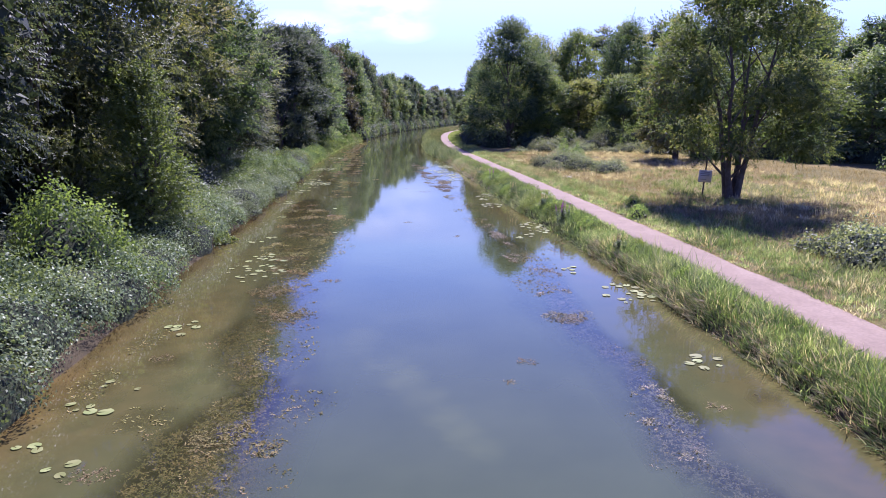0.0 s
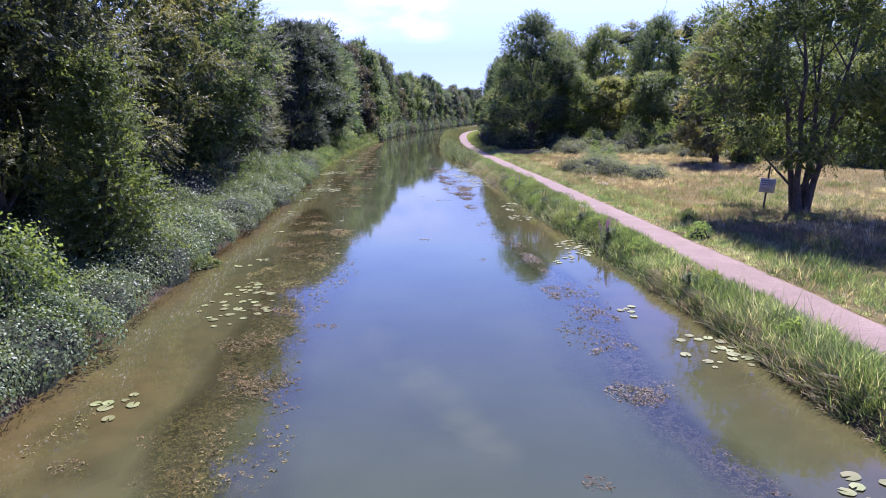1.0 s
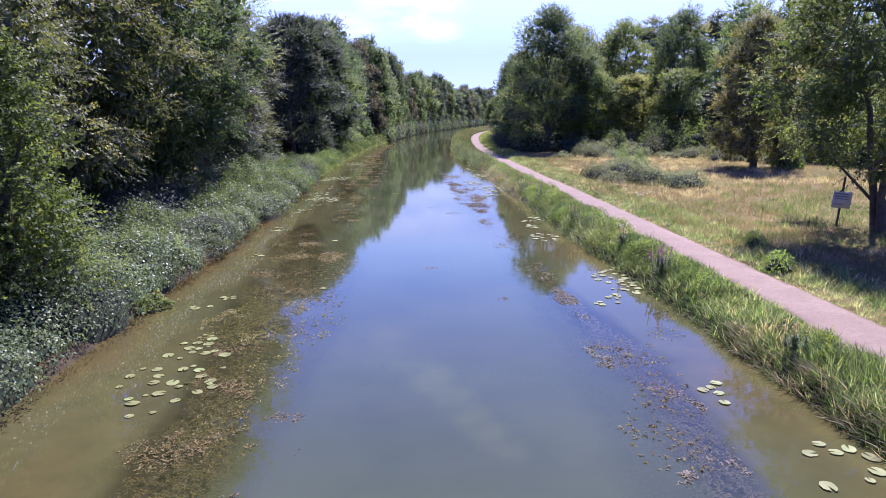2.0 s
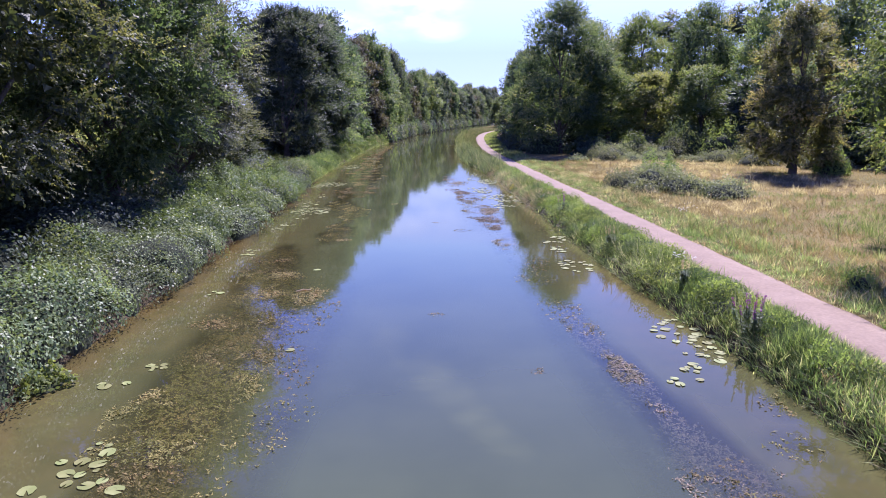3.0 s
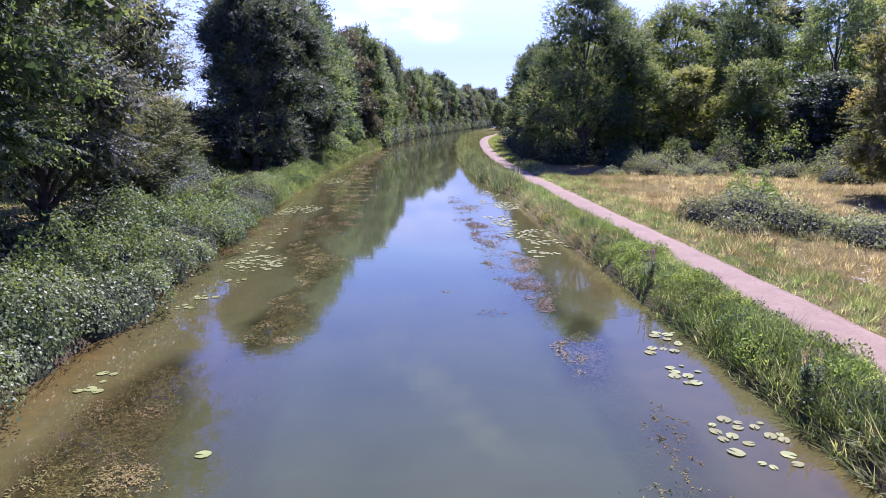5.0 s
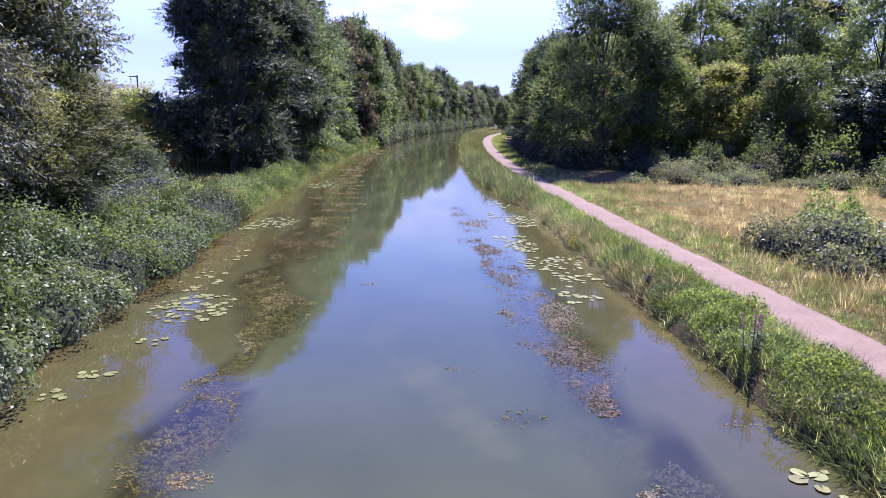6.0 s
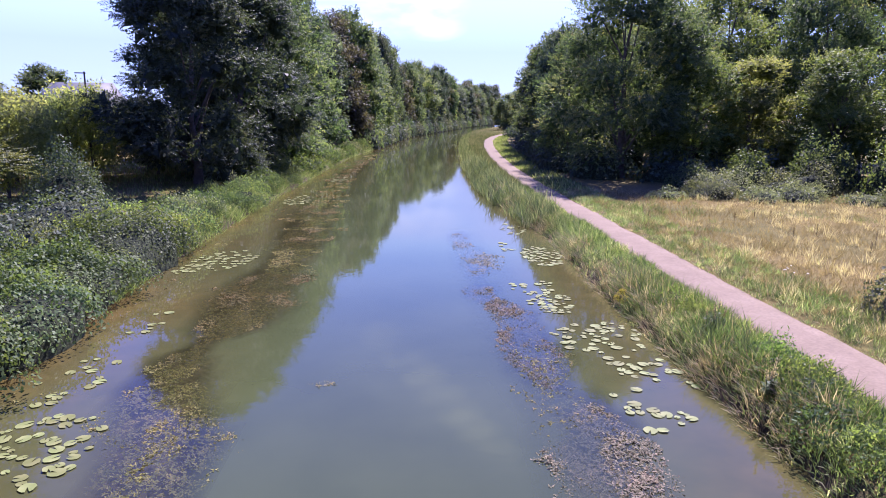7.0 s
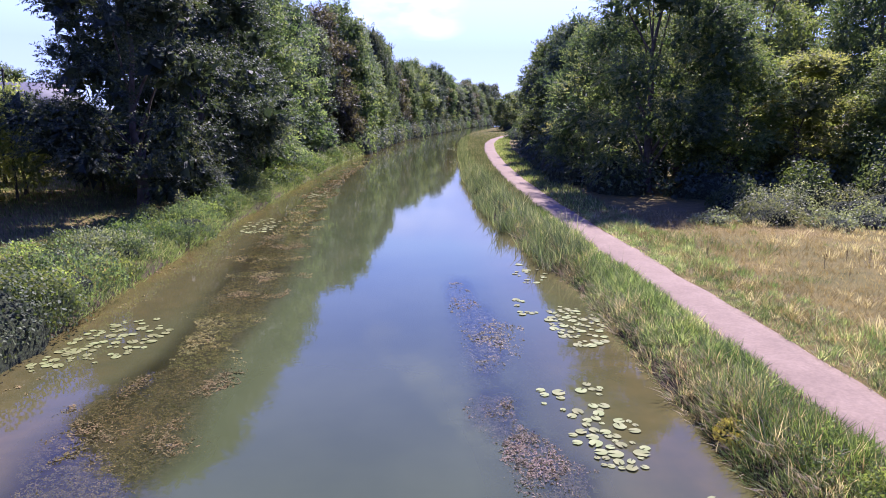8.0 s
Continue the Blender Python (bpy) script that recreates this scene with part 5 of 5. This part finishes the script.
def umbel_patch(x, y, n, spread, seed):
    rng = np.random.default_rng(seed)
    ob = thing("cow_parsley", pose(x, y, float(ground_z(x, y))), "small white flower heads among the verge grass", "wild flower", "white flowers in the verge")
    for i in range(int(n * 1.6)):
        a, r = rng.random() * 6.28, spread * math.sqrt(rng.random())
        px, py, h = math.cos(a) * r, math.sin(a) * r * 1.5, rng.uniform(0.4, 0.65)
        w = np.linspace(0, 2 * math.pi, 17)[:-1]
        rim = np.where(np.arange(16) % 2 == 0, 0.036, 0.02) * rng.uniform(0.7, 1.25, 16)
        V = np.stack([px + rim * np.cos(w), py + rim * np.sin(w), h - 0.02 - 0.02 * rng.random(16)], 1)
        V = np.concatenate([[(px, py, h)], V])
        F = np.array([(0, q + 1, (q + 1) % 16 + 1) for q in range(16)])
        part("flower_head", mesh_of("flower_head", V, F, M_WHITE), ob)


for j, (x, y, n, sp) in enumerate([(12.3, 52.2, 10, 0.35), (13.4, 53.8, 5, 0.4), (8.3, 40.6, 18, 0.45), (12.4, 57.0, 4, 0.4), (11.5, 71.5, 5, 0.5)]):
    umbel_patch(x, y, n, sp, 60 + j)

# ---- on the water ----


def sprigs(rng, p, z, size, leaflets=6, lift=0.35):
    """Tufts of small leaves that spread from each point of p at the depth z."""
    n = len(p)
    a = rng.random((n, 1)) * 6.28 + np.arange(leaflets)[None, :] * (6.28 / leaflets) + rng.normal(size=(n, leaflets)) * 0.5
    D = np.stack([np.cos(a), np.sin(a), lift * rng.normal(size=a.shape) + 0.12], 2).reshape(-1, 3)
    P = np.repeat(np.concatenate([p, z[:, None]], 1), leaflets, 0) + rng.normal(size=(n * leaflets, 3)) * (0.03, 0.03, 0.006)
    N = rng.normal(size=P.shape) * 0.3 + (0, 0, 1)
    L = size * rng.uniform(0.55, 1.4, len(P))
    return splinters(P, D, N, L, L * 0.5)


def weed_patch(x, y, a, b, seed, dense=260, mat=None, size=0.12, name="water_weed", label="mat of brown-green water weed floating at the surface", low=0.05):
    rng = np.random.default_rng(seed)
    n = int(math.pi * a * b * dense * 0.45)
    r, w = np.sqrt(rng.random(n)) * 1.25, rng.random(n) * 6.28
    p = np.stack([r * np.cos(w) * a, r * np.sin(w) * b], 1)
    gate = wob(p + (x, y), 1.7, 88, 3) * min(0.8, a) + 0.85 - r * 0.85 + rng.normal(size=n) * 0.14
    p = p[gate > 0]
    V, F = sprigs(rng, p, 0.012 - low * rng.random(len(p)), size, 6)
    ob = new(name, mesh_of(name, V, F, mat or M_WEED))
    ob.location = (x, y, 0)
    return tagged(ob, label, "water weed", kind="stuff")


def weed_strip(knots, seed, dense, size, piece=5.0, patchy=1.0, mat=None, top=0.034, depth=0.12, label="ragged mat of brown-green weed at the water's surface"):
    """A broken, ragged strip of weed along x, half-width by y, in pieces of some metres; hummocks break the surface."""
    kn = np.array(knots, float)
    y = kn[0, 0]
    while y < kn[-1, 0]:
        seed += 1
        rng = np.random.default_rng(seed)
        y1 = min(y + piece, kn[-1, 0])
        w_most = kn[:, 2].max() * 1.7
        n = int((y1 - y) * 2 * w_most * dense)
        py = rng.uniform(y, y1, n)
        off = rng.uniform(-w_most, w_most, n)
        q = np.stack([np.interp(py, kn[:, 0], kn[:, 1]) + off, py], 1)
        ragged = wob(q, 0.9, 88, 3) + 0.5 * wob(q, 3.2, 89, 2) + rng.normal(size=n) * 0.12
        p = q[1.0 - np.abs(off) / np.interp(py, kn[:, 0], kn[:, 2]) + patchy * ragged > 0.12]
        if len(p):
            mid = np.array([np.interp((y + y1) / 2, kn[:, 0], kn[:, 1]), (y + y1) / 2])
            swell = np.clip(0.55 + 0.5 * wob(p, 2.6, 90, 3), 0, 1)
            V, F = sprigs(rng, p - mid, top - depth * (1 - swell) - 0.02 * rng.random(len(p)), size)
            ob = new("water_weed", mesh_of("water_weed", V, F, mat or M_WEED))
            ob.location = (mid[0], mid[1], 0)
            tagged(ob, label, "water weed", kind="stuff")
        y = y1


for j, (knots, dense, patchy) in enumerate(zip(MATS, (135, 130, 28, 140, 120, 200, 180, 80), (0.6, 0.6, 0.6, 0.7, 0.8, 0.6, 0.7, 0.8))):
    weed_strip(knots, 1000 + 100 * j, dense, 0.062 if j != 2 else 0.15, 5.0 if j != 2 else 15.0, patchy, M_SKY_WEED if j > 2 else M_WEED, top=0.034 if j < 3 else 0.03, depth=0.12 if j < 5 else 0.075)
for j, knots in enumerate(SUNKEN):
    weed_strip(knots, 1800 + 100 * j, 34, 0.12, 8.0, 1.0, M_SUNKEN, -0.06, 0.3, "brown weed growing up under the water")
s = 900
for x, y, a, b in THIN_WEED:
    s += 1
    weed_patch(x, y, a, b, 1000 + s, 260, size=0.065, low=0.09)
for x, y, a, b in [(2.6, 14.5, 0.22, 0.2), (2.0, 13.2, 0.2, 0.12), (-3.5, 23.4, 0.4, 0.25), (-0.9, 55.3, 0.6, 0.42), (-6.2, 9.5, 0.45, 0.35), (-5.7, 50.0, 0.35, 0.25), (-0.75, 37.2, 0.25, 0.15), (1.9, 32.4, 0.2, 0.15), (-4.2, 63.5, 0.3, 0.15), (-7.0, 15.3, 0.5, 0.25), (6.3, 11.6, 0.3, 0.25)]:
    s += 1
    weed_patch(x, y, a, b, 1000 + s, 1000, M_RUST, 0.05, "rotting_weed", "clump of tan rotting weed afloat")
for y in np.arange(62, 130, 6.0):
    s += 1
    weed_patch(float(left_edge(y)) + 0.9 + 0.5 * math.sin(s * 2.2), y, 0.5, 1.7, 1000 + s, 16, M_WEED, 0.08, "shore_debris", "weed and dead leaves afloat by the bank", 0.0)


def pad_mesh(seed):
    rng = np.random.default_rng(seed)
    V, F = [(0, 0, 0.0)], []
    n = 15
    for i in range(n + 1):
        a = 0.22 + (2 * math.pi - 0.44) * i / n
        r = 1.0 + 0.05 * rng.normal() + 0.1 * math.cos(a)
        V.append((r * math.cos(a), r * 0.86 * math.sin(a), 0.01 + 0.03 * rng.random()))
    return mesh_of("lily_pad", np.array(V), np.array([(0, i, i + 1) for i in range(1, n + 1)]), M_PAD)


PADS = [pad_mesh(s) for s in range(4)]


def lily_patch(x, y, a, b, n, seed):
    rng = np.random.default_rng(seed)
    ob = thing("lily_patch", pose(x, y, 0), "patch of yellow-green water lily leaves floating flat" if n > 2 else "single water lily leaf floating flat", "water lily", "water lilies")
    done = []
    n = n if n < 3 else int(n * 1.25)
    for i in range(n * 12):
        r, w = math.sqrt(rng.random()), rng.random() * 6.28
        px, py, size = r * math.cos(w) * a, r * math.sin(w) * b, rng.uniform(0.07, 0.18)
        if any((px - qx) ** 2 + (py - qy) ** 2 < (0.8 * (size + q)) ** 2 for qx, qy, q in done):
            continue
        done.append((px, py, size))
        pad = part("lily_pad", PADS[rng.integers(4)], ob)
        pad.matrix_local = Matrix.LocRotScale((px, py, 0.012 + 0.012 * rng.random()), Euler((rng.normal() * 0.025, rng.normal() * 0.025, rng.random() * 6.28)), (size, size, size))
        if len(done) == n:
            break


for j, row in enumerate([(-7.4, 13.0, 0.8, 1.2, 7), (-7.3, 18.0, 0.6, 0.8, 6), (-6.9, 25.5, 1.3, 2.2, 24), (7.2, 20.7, 0.8, 1.4, 14), (7.2, 14.2, 0.5, 0.5, 5), (6.7, 34.8, 1.1, 1.8, 28), (-7.8, 10.7, 0.3, 0.3, 3), (-6.7, 9.7, 0.4, 0.3, 3),
                         (-7.1, 28.2, 0.5, 0.6, 8), (-8.4, 31.6, 0.4, 0.3, 3), (-7.7, 32.8, 0.4, 0.3, 4), (5.9, 32.3, 0.4, 0.6, 5), (5.0, 31.8, 0.3, 0.4, 3), (5.1, 44.0, 0.7, 1.3, 15), (4.9, 48.2, 0.6, 1.5, 10),
                         (-9.4, 60.1, 1.3, 1.6, 44), (-10.3, 63.5, 0.8, 1.5, 12), (-10.9, 76.8, 1.3, 2.0, 50), (-11.9, 75.0, 0.5, 0.8, 10), (-11.9, 96.9, 1.1, 2.5, 34), (-5.7, 43.4, 0.1, 0.1, 1), (-4.8, 34.0, 0.15, 0.1, 1),
                         (-10.0, 53.2, 0.3, 0.4, 4), (-9.3, 56.9, 0.4, 0.3, 4), (3.6, 67.2, 1.3, 1.5, 34), (3.95, 64.8, 0.95, 0.95, 16), (3.25, 62.25, 0.35, 0.4, 6), (3.95, 61.9, 0.35, 0.35, 5), (3.5, 63.4, 0.1, 0.1, 1), (2.7, 63.0, 0.1, 0.1, 1), (4.95, 63.7, 0.25, 0.15, 2), (3.25, 61.3, 0.2, 0.1, 2), (3.4, 78.6, 0.9, 2.2, 52), (5.4, 50.1, 0.5, 0.6, 6), (-9.7, 54.5, 0.4, 0.3, 4), (2.25, 67.0, 0.3, 0.9, 5),
                         (2.6, 71.0, 0.8, 1.6, 34), (1.9, 80.2, 0.5, 1.5, 7), (2.6, 73.4, 0.4, 0.5, 5), (-11.4, 112, 0.9, 2.5, 20), (2.8, 85.5, 0.7, 2.0, 14), (1.65, 72.8, 0.35, 0.9, 5), (-9.7, 46.9, 0.5, 0.8, 5), (-8.6, 39.8, 0.4, 0.5, 3), (-10.4, 68, 0.5, 1.2, 6), (6.2, 24.5, 0.4, 1.0, 4), (1.0, 150, 0.8, 5, 14), (1.2, 180, 0.8, 6, 16)]):
    lily_patch(*row, 2000 + j)
log = thing("driftwood", pose(-5.62, 40.06, 0.02, 0, 0, 20), "short pale piece of driftwood lying on the weed", "driftwood")
part("branch", mesh_of("branch", *tube([(-0.28, 0, 0.0), (0, 0.03, 0.03), (0.25, -0.02, 0.01)], [0.03, 0.045, 0.03], 7), M_STRAW), log)

# ---- sign, pole and house ----
sign = thing("notice_board", Matrix.Translation((19.45, 42.8, 0.62)) @ pose(0, 0, 0, 0, 4, -14), "weathered pale notice board on a leaning dark post", "sign")
part("post", mesh_of("post", *tube([(0, 0, -0.2), (0, 0, 1.2), (0, 0, 2.5)], [0.055, 0.052, 0.05], 8), M_WOOD), sign)
part("board", mesh_of("board", *box(-0.42, 0.42, -0.10, -0.06, 0.95, 1.78), M_BOARD), sign)
for z in (1.62, 1.5, 1.38, 1.12):
    part("print_bar", mesh_of("print_bar", *box(-0.33, 0.28 if z > 1.2 else 0.1, -0.106, -0.1, z, z + 0.05), M_PRINT), sign)
pole = thing("utility_pole", pose(-29.4, 101.5, 0.5), "thin dark wooden power pole in the garden", "pole")
part("mast", mesh_of("mast", *tube([(0, 0, -0.2), (0, 0, 5), (0, 0, 8.75)], [0.09, 0.075, 0.06], 8), M_WOOD), pole)
part("crossarm", mesh_of("crossarm", *box(-0.75, 0.1, -0.03, 0.03, 8.6, 8.68), M_WOOD), pole)
house = thing("house", pose(-46.4, 133, 0.5), "low pale house with a grey slate roof beyond the garden", "house")
part("wall", mesh_of("wall", *box(-3.8, 3.8, -4.5, 4.5, -0.3, 5.6), M_RENDER), house)
roofV = np.array([(-4.2, -5.1, 5.5), (4.2, -5.1, 5.5), (4.2, 5.1, 5.5), (-4.2, 5.1, 5.5), (-3.8, 0, 9.0), (3.8, 0, 9.0), (-4.2, -5.1, 5.35), (4.2, -5.1, 5.35), (4.2, 5.1, 5.35), (-4.2, 5.1, 5.35)])
part("roof", mesh_of("roof", roofV, [np.array([(0, 1, 5, 4), (2, 3, 4, 5), (0, 6, 7, 1), (2, 8, 9, 3), (6, 9, 8, 7)]), np.array([(1, 2, 5), (3, 0, 4)])], M_SLATE), house)
for wx in (-3.0, -0.6, 1.8):
    part("window", mesh_of("window", *box(wx, wx + 1.2, -4.56, -4.50, 1.2, 2.6), M_PRINT), house)
